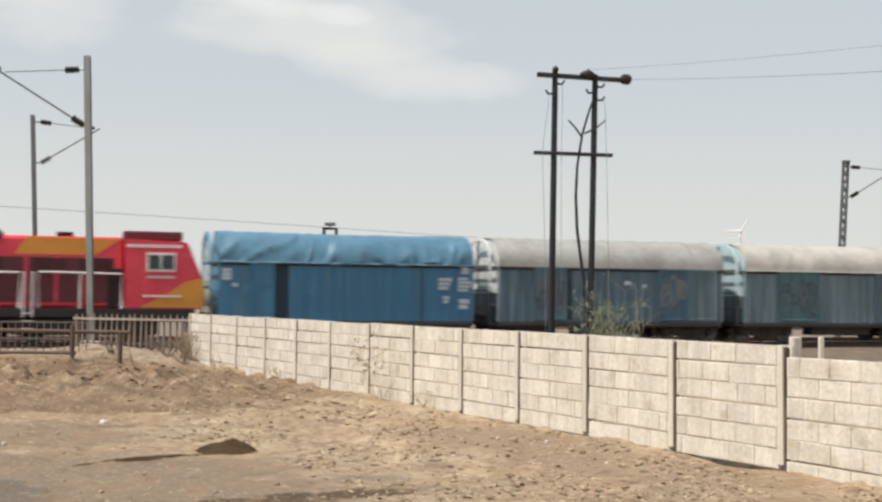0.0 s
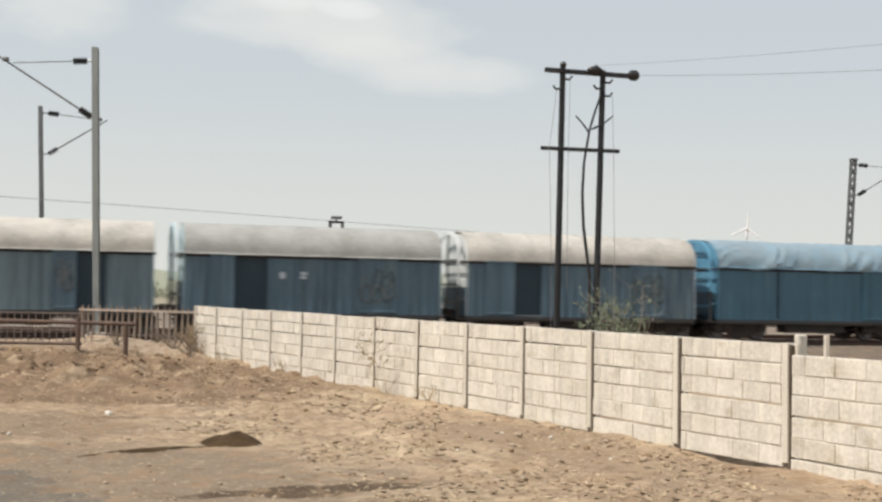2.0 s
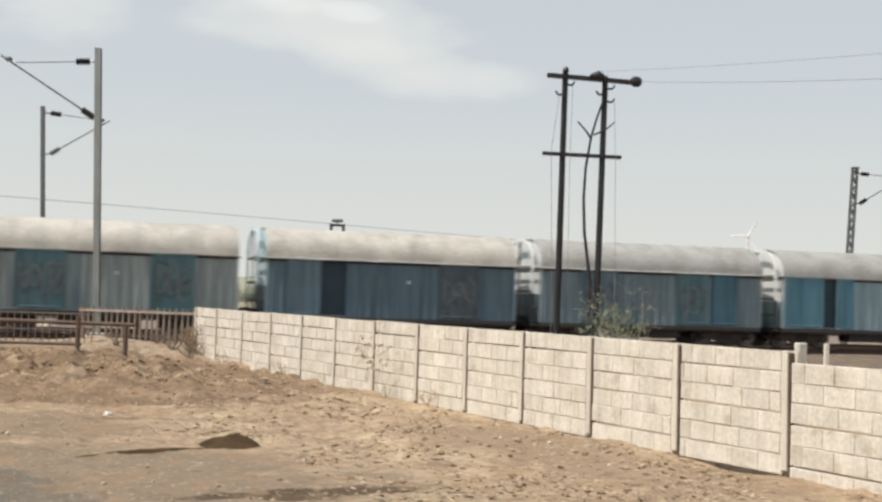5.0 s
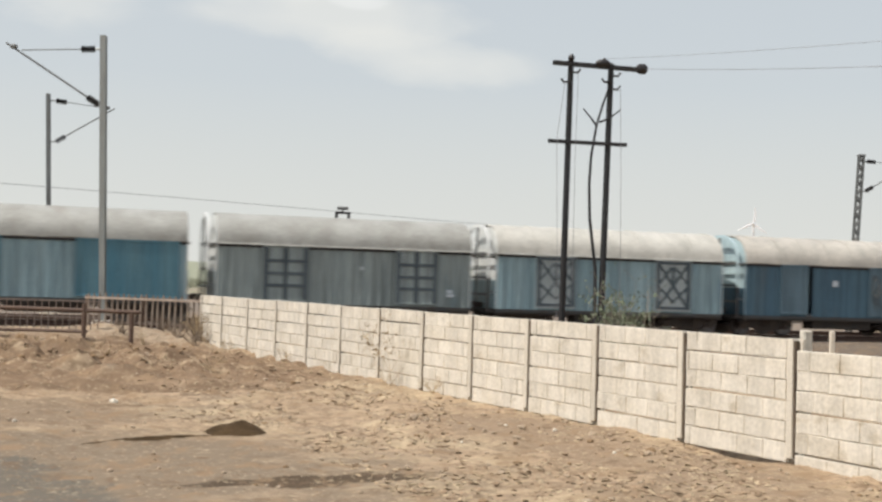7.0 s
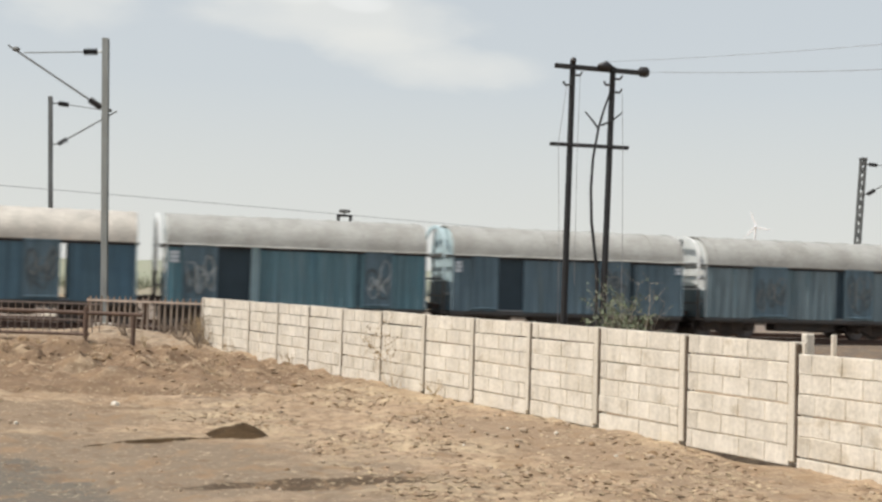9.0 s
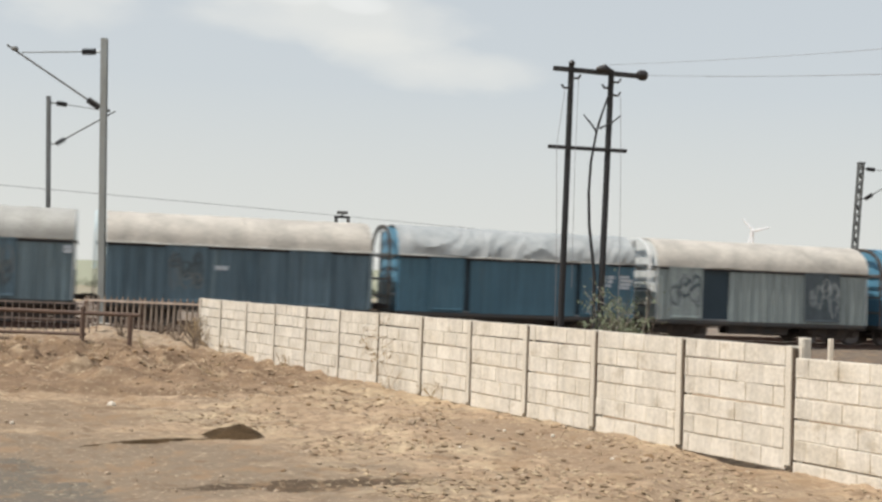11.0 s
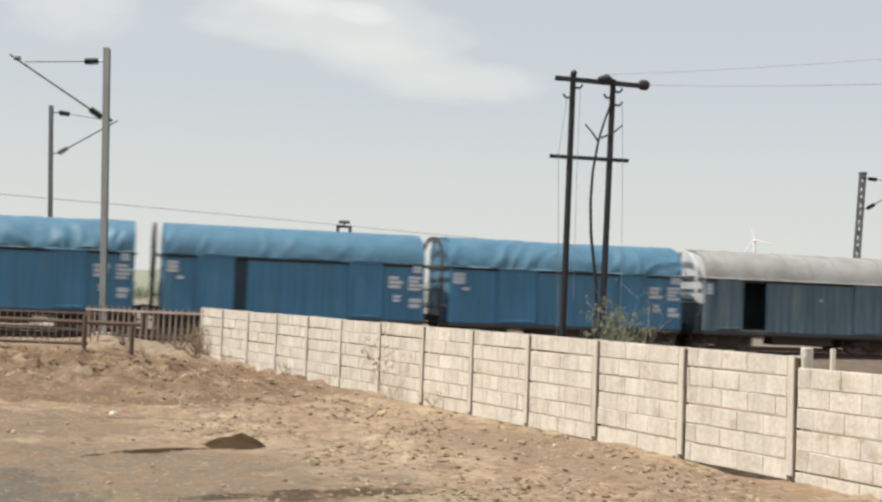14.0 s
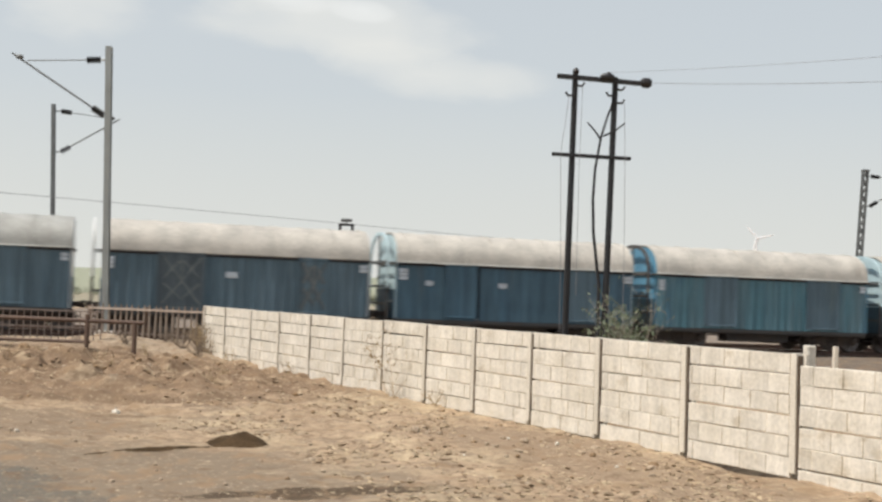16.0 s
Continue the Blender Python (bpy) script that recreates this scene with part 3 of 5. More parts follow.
def make_wall():
    """Concrete posts with six slabs between each two; the near run is a step lower."""
    wall = thing("wall_precast", "cream precast concrete boundary wall of stacked slabs", "wall", kind="structure")
    post_bm = boxes((-0.045, 0.060, -0.085, 0.046, -0.55, 0.985), bevel=0.008)
    box(post_bm, -0.12, 0.10, -0.10, -0.055, -0.55, 0.975)
    top_z = 1.0
    pm = mesh_of("post", post_bm, M_POST)
    # strip filling the slot beside a post, its colour imitating deep shade
    jm = mesh_of("joint", boxes((-0.076, -0.0455, -0.05, 0.024, -0.55, 0.955)), M_SLOTSHADE)
    runs = [(-4.2, -2.12, -0.125), (-2.12, 0.02, -0.125)] + [(a, b, 0.0) for a, b in zip(POSTS, POSTS[1:])]
    rnd = random.Random(4)
    variants = {}
    for a, b, drop in runs:
        gap = round((b - a - 0.14) * 20) / 20 - 0.01
        for r in range(6):
            key = (gap, rnd.randrange(4) * 2 + r % 2)
            if key not in variants:
                variants[key] = mesh_of("panel", panel_mesh(*key), M_CONCRETE)
            ob = part("panel", variants[key], None, wall)
            ob.matrix_basis = Matrix.Translation(on_wall((a + b) / 2 - gap / 2 - 0.018, WALL_FOOT + drop + r * ROW + rnd.uniform(-0.004, 0.004), rnd.uniform(-0.008, 0.008))) \
                @ pose(0, 0, 0, 0, 0, WALL_TURN) @ pose(0, 0, 0, 0, rnd.uniform(-0.35, 0.35), 0)
    for d in [-4.2, -2.12] + POSTS:
        drop = -0.125 if d < -1 else 0.0
        ob = part("post", pm, None, wall)
        lean = 0.9 * max(0.0, 1 - d / 8)
        ob.matrix_basis = Matrix.Translation(on_wall(d, WALL_TOP + 0.004 - top_z + drop + rnd.uniform(-0.004, 0.008))) \
            @ pose(0, 0, 0, 0, lean + rnd.uniform(-0.3, 0.3), WALL_TURN)
        jo = part("joint", jm, None, wall, "dark strip painting the shade in the slot beside a post")
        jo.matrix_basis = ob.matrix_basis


make_wall()

stub = thing("gate_post", "short whitish concrete post standing behind the wall", "post", pose(4.84, 16.75, -0.36, 0, 0, 20))
part("shaft", boxes((-0.065, 0.065, -0.065, 0.065, 0.0, 1.70), bevel=0.015), M_CONCRETE, stub)
marker = thing("marker_post", "slim pale concrete marker post beside the track", "post", pose(10.23, 33.0, -0.36, 0, 0, 10))
part("shaft", boxes((-0.06, 0.06, -0.06, 0.06, 0.0, 1.22), bevel=0.015), M_POST, marker)


# ---- fence and barrier ----
def make_palisade():
    """Rusty pales on two rails, from the wall's far end to a heavy post."""
    fence = thing("palisade_fence", "rusty steel palisade fence with spiked pales", "fence")
    a, b = Vector((-11.75, 39.3, 0)), Vector((-7.75, 38.2, 0))
    turn = math.degrees(math.atan2(b.y - a.y, b.x - a.x))
    m = Matrix.Translation(a) @ pose(0, 0, 0, 0, 0, turn)
    length = (b - a).length
    part("rail", boxes((0, length, 0.02, 0.055, 0.24, 0.29)), M_PALE_RUST, fence, at=m)
    part("rail", boxes((0, length, -0.065, -0.025, 1.0, 1.065)), M_RAILDUST, fence, "pale dusty top rail", at=m)
    bm = bmesh.new()
    prof = [(-0.042, 0.0), (-0.02, -0.018), (0.02, -0.018), (0.042, 0.0), (0.042, 0.006), (-0.042, 0.006)]
    rings = [[(x, y, z) for x, y in prof] for z in (0.02, 1.10)] + [[(x * 0.15, y, 1.20) for x, y in prof]]
    sweep(bm, rings)
    pale = mesh_of("pale", bm, M_PALES)
    rnd = random.Random(3)
    for i in range(20):
        ob = part("pale", pale, None, fence)
        ob.matrix_basis = m @ pose(0.12 + i * 0.205 + rnd.uniform(-0.015, 0.015), 0, rnd.uniform(-0.03, 0.015), 0, rnd.uniform(-1.5, 1.5), 0)
    for x in (0.0, 2.05, length):
        part("post", boxes((x - 0.06, x + 0.06, 0.06, 0.16, -0.5, 1.12), bevel=0.01), M_RUST, fence, at=m)


def make_barrier():
    """A pipe barrier of a heavy top bar, a low bar and posts on base plates."""
    bar = thing("pipe_barrier", "dark rusty pipe barrier on posts with base plates", "barrier")
    y = 34.0
    bm = bmesh.new()
    tube(bm, [(-16, y, 0.80), (-12, y, 0.785), (-8.62, y, 0.762)], 0.058, 10)
    part("top_bar", bm, M_RUST, bar, smooth=True)
    bm = bmesh.new()
    tube(bm, [(-16, y, 0.19), (-10.1, y, 0.18)], 0.045, 8)
    part("low_bar", bm, M_RUST, bar, smooth=True)
    for x in (-8.87, -10.2, -13.6):
        bm = bmesh.new()
        tube(bm, [(x, y, -0.5), (x, y, 0.78 if x > -10 else 0.95)], 0.068, 10)
        part("post", bm, M_RUST, bar, smooth=True)
        if x > -10:
            part("base_plate", boxes((x - 0.24, x + 0.24, y - 0.2, y + 0.2, height(x, y) - 0.05, height(x, y) + 0.07), bevel=0.02), M_RUST, bar)
    railing = thing("low_railing", "low dusty steel railing with upright bars", "railing")
    for z in (0.50, 0.98):
        part("rail", boxes((-16.5, -10.3, 35.9, 35.95, z - 0.018, z + 0.018)), M_PALE_RUST, railing)
    stick = mesh_of("upright", boxes((-0.011, 0.011, 35.91, 35.94, -0.1, 1.0)), M_PALE_RUST)
    for i in range(30):
        part("upright", stick, None, railing, at=pose(-16.4 + i * 0.208, 0, 0))


make_palisade()
make_barrier()


# ---- masts and poles ----
def disc_insulator(a, b, r=0.085):
    bm = bmesh.new()
    prof = [(0, 0.03)]
    n = 6
    for i in range(n):
        s = (i + 0.2) / n
        prof += [(s, 0.035), (s + 0.05, r), (s + 0.09, r * 0.9), (s + 0.11, 0.035)]
    prof.append((1, 0.03))
    lathe(bm, a, b, prof)
    return bm


def mast_profile(bm, low, top, w=0.15, d=0.15):
    """An H section from low to top."""
    low, top = Vector(low), Vector(top)
    t = 0.035
    prof = [(-w, -d), (w, -d), (w, -d + t), (t / 2, -d + t), (t / 2, d - t), (w, d - t), (w, d), (-w, d), (-w, d - t), (-t / 2, d - t), (-t / 2, -d + t), (-w, -d + t)]
    sweep(bm, [[p + Vector((x, y, 0)) for x, y in prof] for p in (low, top)])


def make_mast(label, low, top, arm, arm_in, diag, diag_in, material, w, lattice=False):
    """An overhead-line mast with a top tube and a slanting bracket tube, each on an insulator."""
    mast = thing("catenary_mast", label, "mast", group="overhead line masts")
    low, top = Vector(low), Vector(top)
    if lattice:
        for dx, dy in product((-w, w), (-w, w)):
            bm = bmesh.new()
            o = Vector((dx, dy, 0))
            tube(bm, [low + o, top + o], 0.045, 6)
            part("leg", bm, material, mast)
        n = 22
        for i in range(n):
            a, b = low.lerp(top, i / n), low.lerp(top, (i + 1) / n)
            for side in (-w, w):
                s = 1 if i % 2 else -1
                bm = bmesh.new()
                tube(bm, [a + Vector((-w * s, side, 0)), b + Vector((w * s, side, 0))], 0.045, 5)
                part("lacing_bar", bm, material, mast)
        part("cap", boxes((top.x - w - 0.06, top.x + w + 0.06, top.y - w - 0.06, top.y + w + 0.06, top.z - 0.06, top.z + 0.04)), material, mast)
    else:
        bm = bmesh.new()
        mast_profile(bm, low, top, w, w)
        part("shaft", bm, material, mast)
        part("foundation", boxes((low.x - 0.32, low.x + 0.32, low.y - 0.32, low.y + 0.32, low.z - 0.4, low.z + 0.28), bevel=0.04), M_POST, mast, "concrete foundation block")
    for name, a, b in (("top_tube", arm_in, arm), ("bracket_tube", diag_in, diag)):
        a, b = Vector(a), Vector(b)
        ins = a.lerp(b, min(0.9, 0.5 / (b - a).length))
        part("insulator", disc_insulator(a, ins, 0.13), M_INSUL, mast, "dark brown ribbed insulator", smooth=True)
        bm = bmesh.new()
        tube(bm, [ins, b], 0.020 if name == "top_tube" else 0.034, 8)
        part(name, bm, M_DULL if not lattice else material, mast, smooth=True)
        bm = bmesh.new()
        post = low.lerp(top, (a.z - low.z) / (top.z - low.z))
        tube(bm, [post, a], 0.035, 6)
        part("bracket", bm, material, mast)
    c = Vector(arm).lerp(Vector(diag), 0.5)
    bm = bmesh.new()
    lathe(bm, c - Vector((0.12, 0, 0)), c + Vector((0.12, 0, 0)), [(0, 0.05), (0.3, 0.09), (0.7, 0.09), (1, 0.05)])
    part("clamp", bm, M_DULL, mast)


make_mast("grey galvanised H-section overhead line mast beside the track", (-12.10, 42.5, -0.1), (-12.44, 42.5, 10.12), (-15.30, 42.5, 9.53), (-12.70, 42.5, 9.64),
          (-15.84, 42.5, 9.77), (-12.50, 42.5, 7.68), M_GALV, 0.105)
make_mast("dull grey overhead line mast behind the train", (-18.75, 57, -0.3), (-19.18, 57, 10.14), (-16.75, 57, 9.58), (-18.80, 57, 9.82),
          (-16.02, 57, 9.54), (-18.74, 57, 7.9), M_DULL, 0.085)
make_mast("lattice steel overhead line mast behind the train", (22.98, 71, -0.3), (23.47, 71, 9.98), (27.2, 71, 9.38), (23.78, 71, 9.65),
          (26.9, 71, 9.9), (23.75, 71, 7.9), M_DULL, 0.135, lattice=True)


def make_hpole():
    pole = thing("double_pole_structure", "dark two-legged power pole structure with crossarms", "power pole")
    legs = (((3.64, 40.5, -0.4), (3.72, 40.5, 9.42)), ((4.92, 40.5, -0.4), (5.05, 40.5, 9.28)))
    for low, top in legs:
        bm = bmesh.new()
        tube(bm, [low, top], 0.112, 12, 0.85)
        part("leg", bm, M_TARPOLE, pole, smooth=True)
    for name, a, b, h in (("top_crossarm", (3.12, 9.27), (6.0, 9.10), 0.058), ("lower_crossarm", (3.03, 6.66), (5.63, 6.59), 0.048)):
        bm = bmesh.new()
        sweep(bm, [[(x, 40.5 + dy, z + dz) for dy, dz in ((-0.15, -h), (0.15, -h), (0.15, h), (-0.15, h))] for x, z in (a, b)])
        part(name, bm, M_TARPOLE, pole)
    for i, (x, z) in enumerate(((3.72, 9.36), (4.80, 9.26), (6.0, 9.1))):
        bm = bmesh.new()
        lathe(bm, (x, 40.36, z - 0.04), (x, 40.36, z + 0.17), [(0, 0.05), (0.2, 0.09), (0.5, 0.11), (0.8, 0.085), (1, 0.04)])
        part("pin_insulator", bm, M_INSUL, pole, "dark brown pin insulator", smooth=True)
    bm = bmesh.new()
    lathe(bm, (5.86, 40.3, 9.1), (6.22, 40.3, 9.09), [(0, 0.1), (0.25, 0.175), (0.75, 0.175), (1, 0.1)])
    part("strain_insulator", bm, M_INSUL, pole, smooth=True)
    bm = bmesh.new()
    lathe(bm, (4.52, 40.3, 9.25), (5.0, 40.3, 9.24), [(0, 0.06), (0.25, 0.13), (0.75, 0.13), (1, 0.06)])
    part("strain_insulator", bm, M_INSUL, pole, smooth=True)
    # small fittings and drop-out arms on the legs
    for x, z, s in ((3.70, 8.62, -1), (3.72, 8.95, 1), (5.04, 8.66, -1), (5.05, 8.42, 1), (5.05, 8.86, 1)):
        bm = bmesh.new()
        tube(bm, [(x, 40.38, z), (x + s * 0.22, 40.36, z - 0.02), (x + s * 0.30, 40.36, z + 0.10)], 0.04, 6)
        part("fuse_arm", bm, M_INSUL, pole)
    # thin earth and jumper wires down the legs
    for pts in (((3.52, 40.3, 8.6), (3.30, 40.3, 6.7), (3.42, 40.3, 3.0), (3.45, 40.3, 0)), ((5.35, 40.3, 8.4), (5.42, 40.3, 6.5), (5.50, 40.3, 3.0), (5.5, 40.3, 0)),
                ((3.95, 40.3, 8.9), (3.92, 40.3, 6.2), (3.95, 40.3, 2.0))):
        bm = bmesh.new()
        tube(bm, pts, 0.009, 5)
        part("jumper_wire", bm, M_WIRE, pole)
    # stiff cable that bows between the legs and forks at its head
    bm = bmesh.new()
    tube(bm, [(4.72, 40.4, 0.2), (4.70, 40.4, 2.4), (4.62, 40.4, 3.0), (4.47, 40.4, 4.1), (4.42, 40.4, 5.2), (4.46, 40.4, 6.2), (4.62, 40.4, 7.25), (4.80, 40.4, 7.9), (5.0, 40.4, 8.5)], 0.062, 8, 0.5)
    part("service_cable", bm, M_TARPOLE, pole, "dark bowed cable between the legs", smooth=True)
    for pts in (((4.60, 40.4, 7.2), (4.42, 40.4, 7.45), (4.16, 40.4, 7.74)), ((4.70, 40.4, 7.3), (5.1, 40.4, 7.5), (5.40, 40.4, 7.76))):
        bm = bmesh.new()
        tube(bm, pts, 0.04, 6, 0.6)
        part("cable_tail", bm, M_TARPOLE, pole)


make_hpole()


def wire(name, a, b, sag, r, label):
    a, b = Vector(a), Vector(b)
    bm = bmesh.new()
    tube(bm, [a.lerp(b, i / 16) - Vector((0, 0, sag * 4 * (i / 16) * (1 - i / 16))) for i in range(17)], r, 5)
    tagged(new(name, mesh_of(name, bm, M_WIRE)), label, "wire")


wire("contact_wire", (-44, 32.3, 5.6), (-6.02, 66.0, 5.52), -0.1, 0.013, "grey overhead wire above the railway")
wire("contact_wire", (-6.02, 66.0, 5.52), (22, 92, 5.5), 0.1, 0.013, "grey overhead wire above the railway")
wire("power_line", (6.1, 40.3, 9.1), (10.75, 29.8, 7.47), 0.05, 0.008, "thin grey power line off the double pole")
wire("power_line", (10.75, 29.8, 7.47), (16.5, 17.0, 6.0), 0.05, 0.008, "thin grey power line off the double pole")
wire("power_line", (4.8, 40.3, 9.4), (10.75, 29.8, 8.11), 0.05, 0.006, "thin grey power line off the double pole")
wire("power_line", (10.75, 29.8, 8.11), (16.5, 18.0, 7.0), 0.05, 0.006, "thin grey power line off the double pole")

section = thing("section_insulator", "dark two-legged section insulator hung on the overhead wire", "insulator", pose(-6.02, 66.0, 5.42))
part("bar", boxes((-0.42, 0.42, -0.05, 0.05, -0.02, 0.10)), M_INSUL, section)
for x in (-0.33, 0.33):
    part("leg", boxes((x - 0.09, x + 0.09, -0.05, 0.05, -0.42, -0.02), bevel=0.02), M_DULL, section)
part("cap", boxes((-0.30, 0.30, -0.1, 0.1, 0.20, 0.38), bevel=0.04), M_DULL, section)
part("stem", boxes((-0.04, 0.04, -0.04, 0.04, 0.1, 0.24)), M_DULL, section)


# ---- wind turbine ----
def make_turbine():
    t = thing("wind_turbine", "white three-bladed wind turbine on the horizon", "wind turbine", pose(219.6, 900, 0, 0, 0, -10))
    bm = bmesh.new()
    tube(bm, [(0, 0, -1), (0, 0, 51.8)], 1.25, 14, 0.65)
    part("tower", bm, M_TURBINE, t, smooth=True)
    part("nacelle", boxes((-0.9, 0.9, -1.8, 3.2, 51.4, 53.4), bevel=0.3), M_TURBINE, t)
    rotor = new("rotor")
    rotor.parent = t
    for k in range(3):
        bm = bmesh.new()
        sweep(bm, [[(x * w, y * 0.25, z) for x, y in ((-0.5, 0), (0, -0.7), (0.9, 0), (0, 0.7))] for z, w in ((0.3, 0.7), (2.2, 1.5), (7, 1.1), (12.2, 0.4))])
        part("blade", bm, M_TURBINE, rotor, at=pose(0, 0, 0, 0, 120 * k, 0))
    bm = bmesh.new()
    lathe(bm, (0, -1.0, 0), (0, 0.9, 0), [(0, 0.2), (0.3, 0.75), (1, 0.85)])
    part("hub", bm, M_TURBINE, rotor, smooth=True)
    rotor.matrix_basis = pose(0, -2.6, 52.4)
    return rotor


ROTOR = make_turbine()


# ---- the train ----
PITCH, BODY, HALF = 10.963, 9.93, 1.66
SILL, EAVE, CROWN = 0.91, 3.13, 4.28
SHARED = {}


def shared(key, make, material, smooth=False):
    if key not in SHARED:
        SHARED[key] = mesh_of(key[0], make(), material, smooth)
    return SHARED[key]


def arch(half, eave, crown, n=18, power=2.25):
    """Points of the roof's curve from one eave to the other."""
    pts = []
    for i in range(n + 1):
        a = math.pi * i / n
        c, s = math.cos(a), math.sin(a)
        pts.append((-half * math.copysign(abs(c) ** (2 / power), c), eave + (crown - eave) * abs(s) ** (2 / power)))
    return pts


def roof_mesh(crumple, seed):
    """The rounded roof, or a tarpaulin drawn over it with slanting folds and a wavy hem."""
    def make():
        bm = bmesh.new()
        rings = []
        nx, na = (120, 30) if crumple > 0.2 else (64, 20)
        o = Vector((seed * 7.3, seed * 2.9, 0))
        for i in range(nx + 1):
            x = 0.02 + (BODY - 0.04) * i / nx
            hem = (0.11 * noise.noise(Vector((x * 0.8, seed, 2))) + 0.05 * noise.noise(Vector((x * 2.6, seed, 8)))) * min(crumple, 0.8)
            outer = []
            for k, (y, z) in enumerate(arch(HALF + 0.07, EAVE - 0.05, CROWN, na)):
                low = max(0.0, 1 - (z - EAVE) / (CROWN - EAVE))
                p = Vector((x, y, z))
                sway = noise.noise(Vector((x * 0.35, y * 0.4, seed))) * 1.6
                fold = 1 - abs(noise.noise(Vector((x * 1.15 - z * (1.5 + sway), y * 0.6, z * 0.7)) + o)) * 2.6
                small = 1 - abs(noise.noise(Vector((x * 2.9 + z * 2.2, y * 1.5, z * 2.0)) + o)) * 2.6
                w = noise.noise(Vector((x * 0.7, y * 0.9, z * 1.1)) + o) * 0.10 + max(0.0, fold) ** 2 * 0.10 + max(0.0, small) ** 2 * 0.035
                p += Vector((0, math.copysign(1, y) * 0.8, 0.5)) * w * crumple * (0.55 + 0.5 * low)
                p.z += hem * low
                p.z -= 0.05 * math.sin(math.pi * i / nx) * crumple * 0.4
                if crumple < 0.2:
                    p.z += 0.012 * math.cos(x * math.tau / 0.92) * (1 - low)
                outer.append(p)
            inner = [Vector((p.x, p.y * 0.97, p.z - 0.05)) for p in outer]
            rings.append(outer + inner[::-1])
        sweep(bm, rings)
        return bm
    return make


def rib_mesh():
    """One narrow hoop that lies over the roof sheet."""
    bm = bmesh.new()
    a, b = arch(HALF + 0.08, EAVE - 0.05, CROWN + 0.022), arch(HALF + 0.05, EAVE - 0.05, CROWN - 0.01)
    sweep(bm, [[(dx, y, z) for y, z in a + b[::-1]] for dx in (-0.025, 0.025)])
    return bm


def end_mesh():
    """Arched end wall plate, one face towards -x."""
    pts = arch(HALF - 0.02, EAVE, CROWN - 0.09)
    loop = [(-HALF + 0.02, SILL)] + pts + [(HALF - 0.02, SILL)]
    bm = bmesh.new()
    sweep(bm, [[(x, y, z) for y, z in loop] for x in (0.0, 0.05)])
    return bm


def hoop_mesh():
    bm = bmesh.new()
    a, b = arch(HALF, EAVE - 0.05, CROWN), arch(HALF - 0.13, EAVE - 0.05, CROWN - 0.14)
    a, b = [(-HALF, 2.08)] + a + [(HALF, 2.08)], [(-HALF + 0.13, 2.08)] + b + [(HALF - 0.13, 2.08)]
    sweep(bm, [[(x, y, z) for y, z in a + b[::-1]] for x in (-0.36, -0.28)])
    return bm


def wheelset_mesh():
    bm = bmesh.new()
    lathe(bm, (0, -1.0, 0), (0, 1.0, 0), [(0, 0.075), (1, 0.075)], 10)
    for s in (-1, 1):
        lathe(bm, (0, s * 0.77, 0), (0, s * 0.91, 0), [(0, 0.10), (0, 0.485), (0.22, 0.485), (0.26, 0.46), (0.95, 0.455), (1.0, 0.44), (0.85, 0.39), (0.6, 0.30), (0.7, 0.12), (1.0, 0.09)], 20)
        for k in range(4):
            a = math.tau * k / 4
            box(bm, math.cos(a) * 0.24 - 0.035, math.cos(a) * 0.24 + 0.035, s * 0.84 - 0.06, s * 0.84 + 0.06, math.sin(a) * 0.24 - 0.035, math.sin(a) * 0.24 + 0.035)
    return bm


def bogie_frame_mesh():
    bm = bmesh.new()
    for s in (-1, 1):
        y0, y1 = s * 1.06 - 0.07, s * 1.06 + 0.07
        prof = [(-1.25, 0.42), (-1.25, 0.62), (-0.75, 0.64), (-0.42, 0.86), (0.42, 0.86), (0.75, 0.64), (1.25, 0.62), (1.25, 0.42), (0.78, 0.44), (0.40, 0.24), (-0.40, 0.24), (-0.78, 0.44)]
        sweep(bm, [[(x, y, z) for x, z in prof] for y in (y0, y1)])
        for x in (-1.0, 1.0):
            lathe(bm, (x, s * 1.0, 0.49), (x, s * 1.22, 0.49), [(0, 0.16), (0.8, 0.16), (1, 0.1)], 10)
        for x in (-0.2, 0.0, 0.2):
            lathe(bm, (x, s * 1.16, 0.34), (x, s * 1.16, 0.74), [(0, 0.075), (0.25, 0.06), (0.5, 0.075), (0.75, 0.06), (1, 0.075)], 8)
    box(bm, -0.24, 0.24, -1.1, 1.1, 0.46, 0.78)
    return bm


def underframe_mesh():
    bm = boxes((0.0, BODY, -HALF + 0.06, -HALF + 0.2, 0.70, SILL), (0.0, BODY, HALF - 0.2, HALF - 0.06, 0.70, SILL), (0, BODY, -0.25, 0.25, 0.64, SILL),
               (0, 0.16, -HALF + 0.1, HALF - 0.1, 0.66, SILL - 0.01), (BODY - 0.16, BODY, -HALF + 0.1, HALF - 0.1, 0.66, SILL - 0.01))
    for i in range(9):
        x = 0.9 + i * 1.05
        box(bm, x - 0.05, x + 0.05, -HALF + 0.1, HALF - 0.1, 0.70, SILL - 0.015)
    box(bm, 3.5, 6.4, -1.25, -0.45, 0.36, 0.72, 0.03)
    lathe(bm, (5.4, -0.7, 0.52), (6.3, -0.7, 0.52), [(0, 0.05), (0.06, 0.2), (0.94, 0.2), (1, 0.05)], 12)
    tube(bm, [(3.0, -0.3, 0.6), (7.2, -0.3, 0.6)], 0.03, 6)
    return bm


